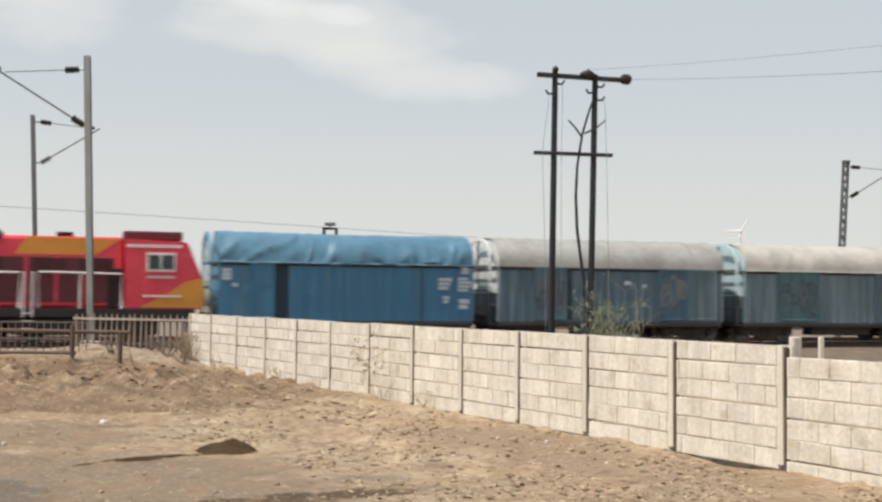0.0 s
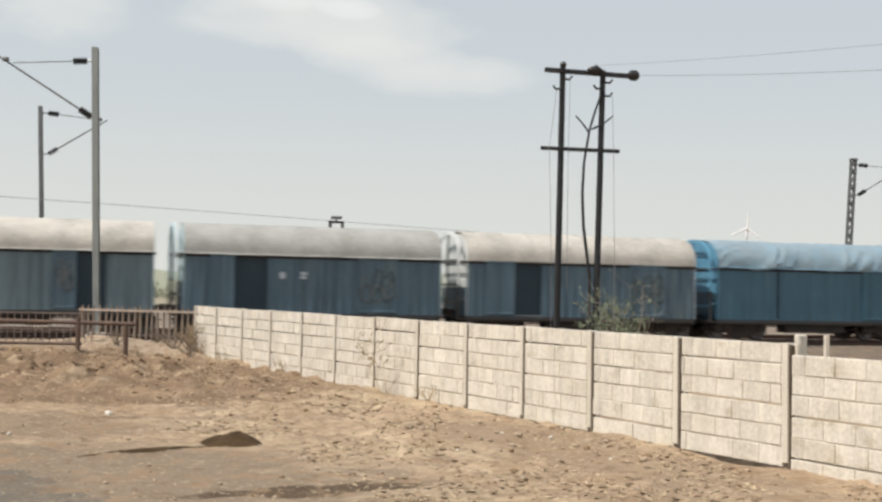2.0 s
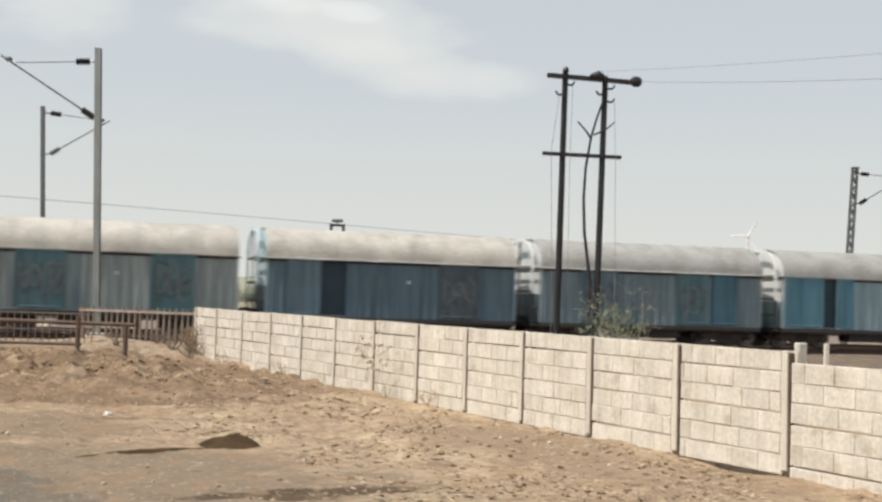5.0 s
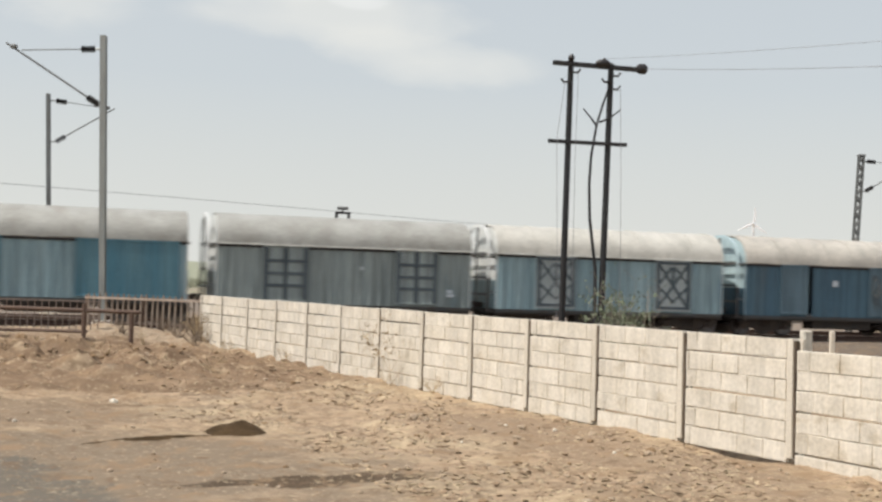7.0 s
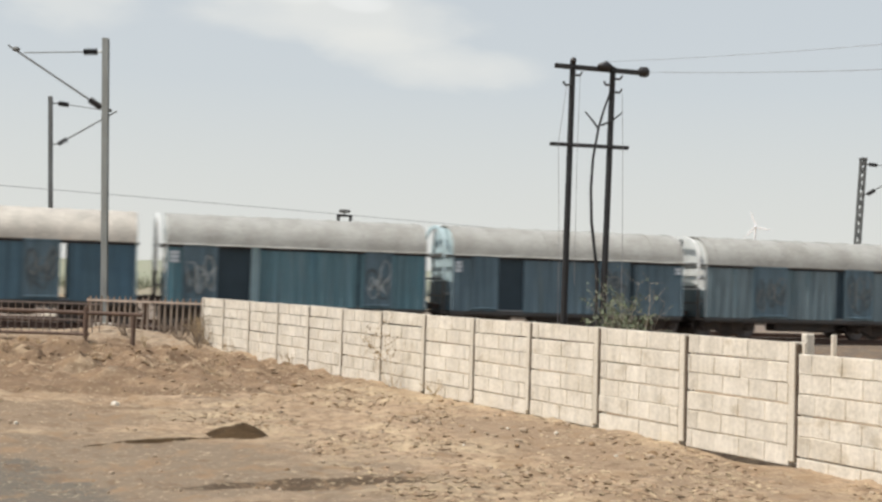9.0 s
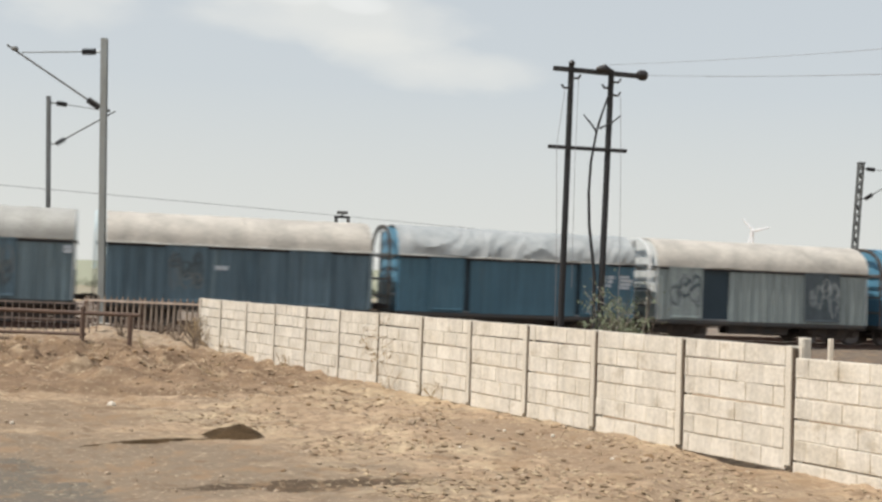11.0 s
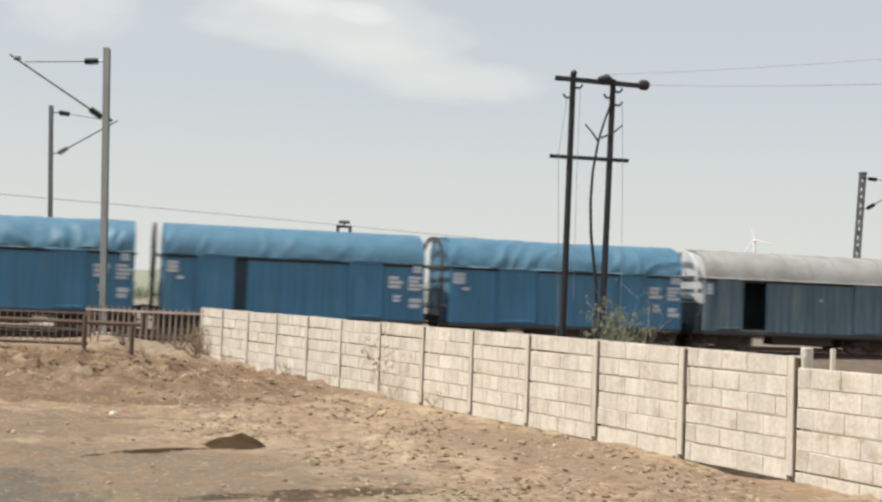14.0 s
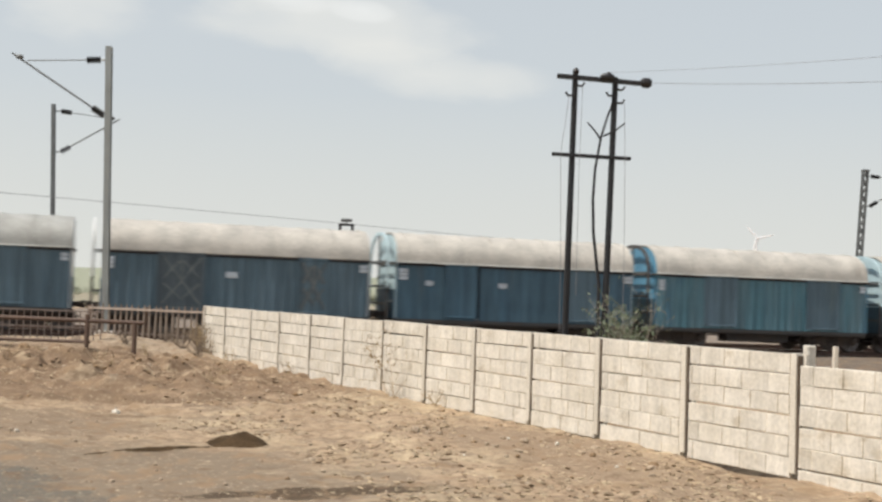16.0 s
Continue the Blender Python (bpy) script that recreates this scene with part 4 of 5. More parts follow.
def coupler_mesh():
    bm = boxes((-0.38, 0.1, -0.1, 0.1, 0.92, 1.12), (-0.5, -0.3, -0.19, 0.17, 0.88, 1.16), bevel=0.02)
    tube(bm, [(0, 0.35, 0.85), (-0.15, 0.35, 0.6), (-0.38, 0.3, 0.55)], 0.03, 6)
    return bm


def side_spans(gaps):
    """The stretches of side wall that stand between open doorways."""
    spans, x = [], 0.05
    for a, b in sorted(gaps):
        spans.append((x, a))
        x = b
    return [(a, b) for a, b in spans + [(x, BODY - 0.05)] if b - a > 0.03]


def side_mesh(a, b, sign=-1, rib=0.024):
    """One stretch of ribbed side sheet from a to b, a single folded skin with a heavy foot."""
    n = max(1, int((b - a) / 0.37))
    step = (b - a) / n
    line = []
    for i in range(n):
        c = a + (i + 0.5) * step
        line += [(c - step / 2, 0.0), (c - 0.07, 0.0), (c - 0.045, rib), (c + 0.045, rib), (c + 0.07, 0.0)]
    line.append((b, 0.0))
    back = [(x, -0.04) for x, _ in line[::-1]]
    bm = bmesh.new()
    sweep(bm, [[(x, sign * (HALF + o * k - (0.0 if o > -0.02 else 0.0)), z) for x, o in [(x, o if o < 0 else o * k) for x, o in line] + back]
               for z, k in ((SILL - 0.02, 1.0), (SILL + 0.05, 1.0), (EAVE - 0.10, 1.0), (EAVE - 0.05, 0.0), (EAVE + 0.1, 0.0))])
    return bm


def trim_mesh(seed):
    """A thin strip along the foot of the roof, a little wavy."""
    bm = bmesh.new()
    rings = []
    for i in range(41):
        x = 0.03 + (BODY - 0.06) * i / 40
        d = 0.018 * noise.noise(Vector((x * 1.3, seed * 1.0, 0)))
        rings.append([(x, -HALF + y, EAVE + z + d) for y, z in ((-0.085, -0.075), (-0.125, -0.070), (-0.12, -0.025), (-0.085, -0.02))])
    sweep(bm, rings)
    return bm


def door_mesh(w):
    """A sliding door plate with a raised rim."""
    h0, h1 = SILL + 0.06, EAVE - 0.06
    bm = bmesh.new()
    r = 0.065

    def ring(i, y):
        return [(i, y, h0 + i), (w - i, y, h0 + i), (w - i, y, h1 - i), (i, y, h1 - i)]
    sweep(bm, [ring(0, 0.0), ring(0, -0.045), ring(r, -0.045), ring(r + 0.01, -0.015)])
    return bm


def door_rails(w, kind, d, mat):
    """Cross rails of a framed door, each a bar of its own."""
    h0, h1 = SILL + 0.125, EAVE - 0.125
    if kind:
        for x in (0.11, w - 0.11):
            part("stile", boxes((x - 0.08, x + 0.08, -0.052, -0.012, h0, h1)), mat, d)
    if kind == "cross":
        for z in (h0 + 0.06, h1 - 0.06):
            part("rail", boxes((0.19, w - 0.19, -0.050, -0.012, z - 0.06, z + 0.06)), mat, d)
    if kind == "grid":
        part("stile", boxes((w / 2 - 0.09, w / 2 + 0.09, -0.052, -0.012, h0, h1)), mat, d)
        for k in (0.27, 0.5, 0.74):
            z = h0 + (h1 - h0) * k
            part("rail", boxes((0.07, w - 0.07, -0.040, -0.012, z - 0.06, z + 0.06)), mat, d)


def tag_mesh(w, seed, crossed, half_width, lift):
    """Sprayed strokes over a panel of width w: letters, or two diagonals with loops along the top when crossed."""
    rnd = random.Random(seed)
    h0, h1 = SILL + 0.22, EAVE - 0.24
    mid, half = (h0 + h1) / 2, (h1 - h0) / 2
    lines = []
    if crossed:
        c = w * 0.5
        lines = [[(0.14, h0), (c, mid), (w - 0.14, h1)], [(0.14, h1), (c, mid), (w - 0.14, h0)], [(c, mid), (c, h1 - 0.1)],
                 [(0.2, mid + 0.1), (c - 0.1, h1 - 0.15), (c, h1 - 0.3), (c + 0.1, h1 - 0.15), (w - 0.2, mid + 0.1)], [(0.2, mid - 0.1), (c, h0 + 0.2), (w - 0.2, mid - 0.1)]]
    else:
        n = max(2, int(w / 0.40))
        for i in range(n):
            cx = 0.12 + (w - 0.24) * (i + 0.5) / n
            rx, rz = (w - 0.24) / n * rnd.uniform(0.45, 0.75), half * rnd.uniform(0.35, 0.95)
            cz = mid + (half - rz) * rnd.uniform(-0.9, 0.9)
            turn, m = rnd.uniform(0, math.tau), rnd.randint(7, 10)
            ring = [turn + math.tau * q / m for q in range(m + 1)]
            wob = [rnd.uniform(0.55, 1.1) for _ in range(m)]
            lines.append([(min(w - 0.1, max(0.1, cx + rx * math.cos(a) * wob[q % m])), cz + rz * math.sin(a) * wob[q % m]) for q, a in enumerate(ring)])
            if rnd.random() < 0.6:
                lines.append([(cx - rx * 0.4, cz + rz * rnd.uniform(-0.6, 0.1)), (cx, cz + rz * rnd.uniform(-0.2, 0.4)), (min(w - 0.1, cx + rx * 0.8), cz + rz * rnd.uniform(0.1, 0.8))])
    bm = bmesh.new()
    count = 0
    for pts in lines:
        rings = []
        for i, (x, z) in enumerate(pts):
            x0, z0 = pts[max(i - 1, 0)]
            x1, z1 = pts[min(i + 1, len(pts) - 1)]
            d = Vector((x1 - x0, 0, z1 - z0)).normalized()
            n = Vector((-d.z, 0, d.x)) * half_width * (1 + 0.35 * math.sin(i * 1.3 + seed))
            c = Vector((x, -lift - 0.0003 * count, z))
            t = Vector((0, -0.004, 0))
            count += 1
            rings.append([c + n, c - n, c - n + t, c + n + t])
        sweep(bm, rings)
    return bm


def make_wagon(k, spec):
    side, roof, end, gaps, doors, marks, label, crumple = spec
    w = thing("covered_wagon", label, "railway wagon", group="wagons of the goods train")
    gaps = [(a * BODY, b * BODY) for a, b in gaps]
    part("underframe", shared(("underframe",), underframe_mesh, M_FRAME), None, w)
    part("floor", shared(("floor",), lambda: boxes((0.04, BODY - 0.04, -HALF + 0.05, HALF - 0.05, SILL, SILL + 0.05)), M_INSIDE), None, w)
    far = THROUGH.get(k, ())
    # added sheet behind each open doorway, coloured like the dim interior
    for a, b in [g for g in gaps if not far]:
        part("inner_door", boxes((a - 0.08, b + 0.08, -HALF + 0.075, -HALF + 0.11, SILL + 0.05, EAVE)), M_RECESS, w, "dark sheet standing in for the shaded wagon interior")
    for a, b in side_spans(gaps):
        part("side_wall", shared(("side_wall", side, a, b), lambda: side_mesh(a, b, -1, 0.006 if side in ("blue", "deep", "navy") else 0.022), SIDES[side]), None, w)
    for a, b in side_spans([(p * BODY, q * BODY) for p, q in far]):
        part("side_wall", shared(("far_side_wall", side, a, b), lambda: side_mesh(a, b, 1), SIDES[side]), None, w)
    crumple = crumple or 0.16
    seed = k % 7
    part("roof", shared(("roof", roof, crumple, seed), roof_mesh(crumple, seed + 1), ROOFS[roof], True), None, w, "crumpled tarpaulin cover" if crumple > 0.2 else "")
    if crumple < 0.2:
        rib = shared(("roof_rib", roof), rib_mesh, ROOFS[roof])
        for i in range(9):
            part("roof_rib", rib, None, w, at=pose(0.5 + i * 1.15, 0, 0))
    em = shared(("end_wall", end), end_mesh, ENDS[end])
    frame_mat = ENDS[end] if end == "sky" and k < 18 else M_DULL
    hoop_mat = M_FRAME if end == "sky" and k >= 18 else ENDS[end]
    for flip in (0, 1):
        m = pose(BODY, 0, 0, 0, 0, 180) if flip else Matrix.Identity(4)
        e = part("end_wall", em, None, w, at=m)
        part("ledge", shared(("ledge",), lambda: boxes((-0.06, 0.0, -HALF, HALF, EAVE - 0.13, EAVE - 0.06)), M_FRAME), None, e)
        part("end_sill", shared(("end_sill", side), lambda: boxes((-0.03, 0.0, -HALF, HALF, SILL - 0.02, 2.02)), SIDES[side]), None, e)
        part("coupler", shared(("coupler",), coupler_mesh, M_BOGIE), None, w, at=m)
        if not flip:
            part("end_hoop", shared(("end_hoop", hoop_mat.name), hoop_mesh, hoop_mat), None, e, "arched end frame")
            part("platform", shared(("platform",), lambda: boxes((-0.37, 0.0, -HALF + 0.1, HALF - 0.1, SILL - 0.16, SILL - 0.08)), M_FRAME), None, e)
            for z in (EAVE - 0.04, 2.12, 1.45):
                part("cross_rail", shared(("cross_rail", end, frame_mat.name), lambda: boxes((-0.35, -0.29, -HALF + 0.13, HALF - 0.13, -0.045, 0.045)), frame_mat), None, e, at=pose(0, 0, z))
            part("middle_post", shared(("middle_post", end, frame_mat.name), lambda: boxes((-0.345, -0.285, -0.05, 0.05, SILL - 0.1, CROWN - 0.13)), frame_mat), None, e)
            for y in (-HALF + 0.05, HALF - 0.05):
                part("leg", shared(("leg",), lambda: boxes((-0.35, -0.29, -0.04, 0.04, SILL - 0.1, 2.08)), M_FRAME), None, e, "dark leg of the end frame", at=pose(0, y, 0))
                for z in (1.55, EAVE - 0.08):
                    part("stay", shared(("stay", end, frame_mat.name), lambda: boxes((-0.30, 0.02, -0.025, 0.025, -0.025, 0.025)), frame_mat), None, e, at=pose(0, y if z < 3.5 else y * 0.80, z))
    # narrow dark strip along the side just below the roof
    part("eave_rail", shared(("eave_rail",), lambda: boxes((0.05, BODY - 0.05, -HALF - 0.05, -HALF - 0.002, EAVE - 0.17, EAVE - 0.08)), M_EAVEDARK), None, w)
    part("sole_bar", shared(("sole_bar",), lambda: boxes((0.02, BODY - 0.02, -HALF + 0.01, -HALF + 0.055, 0.76, SILL - 0.024), bevel=0.008), M_SOLE), None, w)
    if k % 3 != 1:
        hem = M_HEMBLUE if roof in ("tarp", "tarp_sky") else M_HEM
        part("eave_trim", shared(("eave_trim", hem.name), lambda: trim_mesh(k), hem), None, w)
    for a, b, kind, colour, tag in doors:
        width = (b - a) * BODY
        mat = SIDES[colour] if colour == side or colour not in PATCH else PATCH[colour]
        d = part("door", door_mesh(width), mat, w, at=pose(a * BODY, -HALF - 0.036, 0))
        door_rails(width, kind, d, SIDES["pale"] if colour == "teal" else PATCH["dark"])
        if tag:
            seed = k * 11 + int(a * 100)
            star = k in (25, 12, 6)
            part("graffiti", tag_mesh(width, seed, star, (0.05 if k == 12 else 0.075) if star else 0.06, 0.005), M_TAGSOFT if tag == 1 else M_TAGDARK, d, at=pose(0, -0.012, 0))
            part("graffiti", tag_mesh(width, seed + (0 if star else 3), star, 0.022, 0.018), M_TAGDARK if k == 12 else (M_TAGGING if tag == 3 else M_TAGSOFT), d, "thin sprayed looping strokes", at=pose(0.03, -0.012, 0.02))
    for a, z, ww, hh in marks:
        rows = max(1, int(hh / 0.14))
        bm = bmesh.new()
        x0 = a * BODY
        for r in range(rows):
            z0 = z + r * hh / rows
            box(bm, x0, x0 + ww * (0.72 + 0.28 * ((r * 7 + k) % 3) / 2), -HALF - 0.052, -HALF - 0.036, z0, z0 + hh / rows * (0.8 if rows > 1 else 1))
        part("painted_marking", bm, M_WHITE, w, "whitish painted marking")
    fm = shared(("frame",), bogie_frame_mesh, M_BOGIE)
    wm = shared(("wheelset",), wheelset_mesh, M_TYRE, True)
    for x in (1.30, BODY - 1.30):
        bo = new("bogie")
        bo.parent, bo.matrix_basis = w, pose(x, 0, 0)
        part("frame", fm, None, bo)
        for dx in (-1.0, 1.0):
            WHEELS[dx].append(part("wheelset", wm, None, bo, at=pose(dx, 0, 0.49)))
    return w


WHEELS = {-1.0: [], 1.0: []}
THROUGH = {24: ((0.185, 0.263),), 13: ((0.712, 0.739),)}     # doorways that stand open on both sides
BLUE_MARKS = ((0.855, 2.12, 0.56, 0.50), (0.935, 2.06, 0.58, 0.58), (0.875, 1.60, 0.3, 0.30), (0.94, 1.38, 0.5, 0.42), (0.95, 2.74, 0.42, 0.13), (0.95, 2.88, 0.42, 0.13), (0.012, 2.70, 0.48, 0.13), (0.012, 2.55, 0.48, 0.13), (0.012, 2.40, 0.48, 0.13), (0.05, 2.15, 0.3, 0.13))
END_MARKS = ((0.960, 2.6, 0.36, 0.13), (0.960, 2.75, 0.36, 0.13), (0.012, 2.55, 0.36, 0.13), (0.012, 2.70, 0.36, 0.13), (0.012, 2.40, 0.36, 0.13))
FEW = ((0.55, 2.25, 0.14, 0.12),)
L_BLUE = "blue covered goods wagon under a blue tarpaulin"
L_SLATE = "slate-blue covered goods wagon with a rounded pale roof"
L_OPEN = "slate-grey covered goods wagon with an open side door"
WAGONS = [
    ("blue", "tarp", "sky", [(0.21, 0.265), (0.788, 0.794)], [(0.12, 0.21, "", "blue", 0)], BLUE_MARKS, L_BLUE + " and a door ajar", 1.0),
    ("slate", "stone", "white", [(0.295, 0.315)], [(0.15, 0.295, "", "slate", 2), (0.70, 0.84, "", "navy", 1), (0.84, 0.97, "", "grey", 0)], ((0.63, 2.3, 0.16, 0.14), (0.38, 2.3, 0.3, 0.3), (0.55, 2.4, 0.3, 0.16)), L_SLATE, 0.0),
    ("grey", "cream", "mint", [(0.725, 0.83)], [(0.16, 0.36, "", "teal", 2), (0.64, 0.725, "", "slate", 2)], (), "grey and teal covered goods wagon with an open side door", 0.22),
    ("slate", "stone", "mint", [(0.19, 0.315)], [(0.10, 0.19, "", "slate", 0), (0.66, 0.82, "", "slate", 2)], ((0.36, 2.2, 0.3, 0.25), (0.44, 2.2, 0.3, 0.3)), L_OPEN, 0.22),
    ("slate", "cream", "white", [(0.20, 0.315)], [(0.08, 0.20, "", "slate", 0), (0.70, 0.86, "", "slate", 2)], FEW, L_OPEN, 0.0),
    ("deep", "tarp_sky", "sky", [(0.28, 0.29)], [(0.7, 0.83, "", "blue", 0)], BLUE_MARKS[:4], "dull blue covered goods wagon under a faded tarpaulin", 1.0),
    ("grey", "cream", "white", [(0.29, 0.32)], [(0.14, 0.29, "", "dark", 1), (0.69, 0.85, "", "dark", 1)], FEW, "grey covered goods wagon with sprayed dark doors", 0.0),
    ("pale", "cream", "white", [], [(0.20, 0.38, "", "teal", 2), (0.68, 0.84, "", "teal", 2)], FEW, "pale grey covered goods wagon with teal doors", 0.0),
    ("slate", "cream", "mint", [(0.21, 0.31)], [(0.08, 0.21, "", "slate", 0), (0.68, 0.84, "", "dark", 2)], FEW, L_OPEN, 0.0),
    ("grey", "stone", "white", [], [(0.18, 0.34, "", "slate", 2), (0.60, 0.75, "", "teal", 2), (0.77, 0.88, "", "blue", 0)], (), "weathered grey covered goods wagon with patched doors", 0.0),
    ("sky", "stone", "white", [(0.195, 0.26)], [(0.01, 0.195, "", "faded", 0), (0.26, 0.34, "", "faded", 0), (0.60, 0.97, "", "faded", 0)], (), "faded light blue covered goods wagon with a door ajar", 0.22),
    ("pale", "stone", "white", [], [(0.175, 0.35, "grid", "pale", 0), (0.69, 0.86, "grid", "pale", 0)], FEW + ((0.90, 1.3, 0.3, 0.3),), "pale grey covered goods wagon with dark-framed doors", 0.22),
    ("sky", "white", "white", [], [(0.166, 0.336, "cross", "chalk", 2), (0.69, 0.85, "cross", "chalk", 2)], (), "light blue-grey covered goods wagon with sprayed doors", 0.0),
    ("navy", "cream", "mint", [(0.30, 0.325), (0.73, 0.760)], [(0.17, 0.30, "", "slate", 0), (0.60, 0.73, "", "slate", 2)], ((0.42, 2.2, 0.3, 0.25),), "slate-blue covered goods wagon with a cream roof", 0.0),
    ("teal", "stone", "white", [(0.19, 0.315), (0.725, 0.735)], [(0.06, 0.19, "", "slate", 3), (0.75, 0.86, "", "slate", 3), (0.315, 0.345, "", "sky", 0)], END_MARKS[2:], "teal covered goods wagon with an open side door", 0.0),
    ("slate", "stone", "mint", [(0.19, 0.30), (0.755, 0.78)], [(0.08, 0.19, "", "slate", 0), (0.62, 0.755, "", "slate", 2)], END_MARKS, L_OPEN, 0.0),
    ("grey", "stone", "white", [(0.62, 0.66)], [(0.22, 0.38, "", "slate", 2), (0.66, 0.80, "", "slate", 2)], END_MARKS[:2], "weathered grey covered goods wagon with sprayed doors", 0.0),
    ("slate", "cream", "mint", [], [(0.22, 0.37, "", "slate", 2), (0.68, 0.84, "", "slate", 0)], ((0.40, 2.2, 0.5, 0.16),), L_SLATE, 0.0),
    ("deep", "tarp_grey", "sky", [(0.27, 0.298), (0.745, 0.765)], [(0.13, 0.27, "", "deep", 0), (0.765, 0.88, "", "deep", 0)], BLUE_MARKS[:2], "teal covered goods wagon under a crumpled grey tarpaulin", 1.0),
    ("pale", "cream", "white", [(0.205, 0.332)], [(0.05, 0.205, "", "pale", 3), (0.69, 0.86, "", "dark", 3)], (), "pale grey sprayed covered goods wagon with an open door", 0.22),
    ("blue", "tarp", "sky", [], [(0.22, 0.36, "", "blue", 0), (0.7, 0.83, "", "blue", 0)], BLUE_MARKS, L_BLUE, 0.5),
    ("blue", "tarp", "sky", [(0.27, 0.28)], [(0.28, 0.43, "", "blue", 0), (0.71, 0.83, "", "blue", 0)], BLUE_MARKS, L_BLUE, 1.0),
    ("blue", "tarp", "sky", [(0.26, 0.31)], [(0.12, 0.26, "", "blue", 0), (0.7, 0.83, "", "blue", 0)], BLUE_MARKS, L_BLUE + " and a door ajar", 0.5),
    ("blue", "tarp", "sky", [(0.36, 0.366)], [(0.20, 0.36, "", "blue", 0), (0.72, 0.84, "", "blue", 0)], BLUE_MARKS, L_BLUE, 1.0),
    ("slate", "stone", "white", [(0.18, 0.295)], [(0.06, 0.18, "", "slate", 0), (0.72, 0.84, "", "slate", 0)], END_MARKS + FEW, L_OPEN, 0.0),
    ("slate", "cream", "white", [], [(0.20, 0.37, "", "dark", 2), (0.72, 0.84, "", "slate", 2)], END_MARKS + ((0.45, 2.2, 0.5, 0.22),), "slate-blue covered goods wagon with sprayed doors", 0.0),
    ("navy", "cream", "mint", [(0.33, 0.345)], [(0.20, 0.33, "", "navy", 0), (0.70, 0.84, "", "slate", 0)], END_MARKS + ((0.12, 2.2, 0.3, 0.2), (0.42, 2.2, 0.36, 0.2)), "dark blue covered goods wagon with a cream roof", 0.0),
    ("teal", "cream", "sky", [], [(0.22, 0.37, "", "slate", 0), (0.70, 0.86, "", "slate", 0)], END_MARKS, "dull teal covered goods wagon with a cream roof", 0.0),
    ("slate", "cream", "mint", [(0.25, 0.28)], [(0.7, 0.84, "", "slate", 2)], END_MARKS, L_SLATE, 0.0),
]
TRAIN = [make_wagon(k, s) for k, s in enumerate(WAGONS)]


def make_loco():
    """A diesel locomotive, its cab end towards the first wagon; the origin is at that end."""
    lo = thing("diesel_locomotive", "red and orange diesel locomotive with white handrails", "locomotive")
    h = 1.45
    L = 20.4
    part("underframe", boxes((-L, 0.0, -h, h, 0.98, 1.28), (-L, 0, -0.9, 0.9, 0.8, 0.98)), M_LOCOIRON, lo)
    # cab with a raked nose
    bm = bmesh.new()
    prof = [(-2.55, 1.28), (0.30, 1.28), (0.34, 1.75), (0.24, 2.45), (-0.22, 3.62), (-0.34, 3.78), (-2.55, 3.86)]
    sweep(bm, [[(x, y, z) for x, z in prof] for y in (-h, h)])
    bmesh.ops.bevel(bm, geom=list(bm.edges), offset=0.05, segments=2, affect="EDGES")
    cab = part("cab", bm, M_RED, lo, smooth=True)
    bm = bmesh.new()
    sweep(bm, [[(x, y, z) for x, z in ((-2.0, 1.34), (0.31, 1.34), (0.352, 1.75), (0.252, 2.45), (-0.35, 2.3), (-1.1, 1.8))] for y in (-h - 0.006, h + 0.006)])
    part("orange_flash", bm, M_ORANGE, cab)
    win = part("window", boxes((-1.78, -0.72, -h - 0.03, -h - 0.004, 2.66, 3.36), bevel=0.012), M_RAILING, cab, "white-framed cab window")
    for x0, x1 in ((-1.70, -1.30), (-1.22, -0.80)):
        part("pane", boxes((x0, x1, -h - 0.04, -h - 0.028, 2.75, 3.27)), m_glass, win)
    part("white_bar", boxes((-1.75, -0.75, -h - 0.02, -h - 0.004, 2.42, 2.50)), M_WHITE, cab)
    part("lettering_bar", boxes((-1.9, -0.5, -h - 0.02, -h - 0.008, 1.72, 1.80)), M_RAILING, cab)
    part("cooler", boxes((-2.6, -0.45, -1.0, 1.0, 3.84, 4.17), bevel=0.04), M_MAROON, cab, "dark roof cooler box")
    part("roof_strip", boxes((-2.5, -0.5, -h - 0.01, -h + 0.2, 3.55, 3.66)), M_RAILING, cab)
    # long hood behind the cab
    hood = part("hood", boxes((-L + 0.4, -2.56, -0.95, 0.95, 1.28, 3.92), bevel=0.12), M_RED, lo)
    bm = bmesh.new()
    sweep(bm, [[(x, y, z) for x, z in ((-6.4, 3.25), (-3.6, 3.25), (-2.7, 3.85), (-6.0, 3.88))] for y in (-0.962, 0.962)])
    part("orange_band", bm, M_ORANGE, hood)
    for i in range(9):
        x = -3.35 - i * 1.05
        part("door", boxes((x - 0.48, x + 0.42, -0.985, -0.945, 1.5, 3.15), bevel=0.01), M_MAROON, hood, "dark maroon hood door")
    for x in (-3.6, -5.2, -7.4):
        g = part("grille", boxes((x - 0.55, x + 0.55, -1.0, -0.945, 2.55, 3.1)), M_GRILLE, hood)
        for j in range(6):
            part("slat", boxes((x - 0.53, x + 0.53, -1.02, -0.99, 2.58 + j * 0.085, 2.62 + j * 0.085)), M_MAROON, g)
    part("radiator", boxes((-9.2, -6.9, -1.15, 1.15, 3.70, 4.14), bevel=0.08), M_MAROON, hood)
    part("exhaust", boxes((-5.0, -4.4, -0.2, 0.2, 3.92, 4.12), bevel=0.03), M_GRILLE, hood)
    part("side_door", boxes((-3.15, -2.6, -0.99, -0.945, 1.34, 2.75), bevel=0.01), M_GRILLE, hood, "dark open side door")
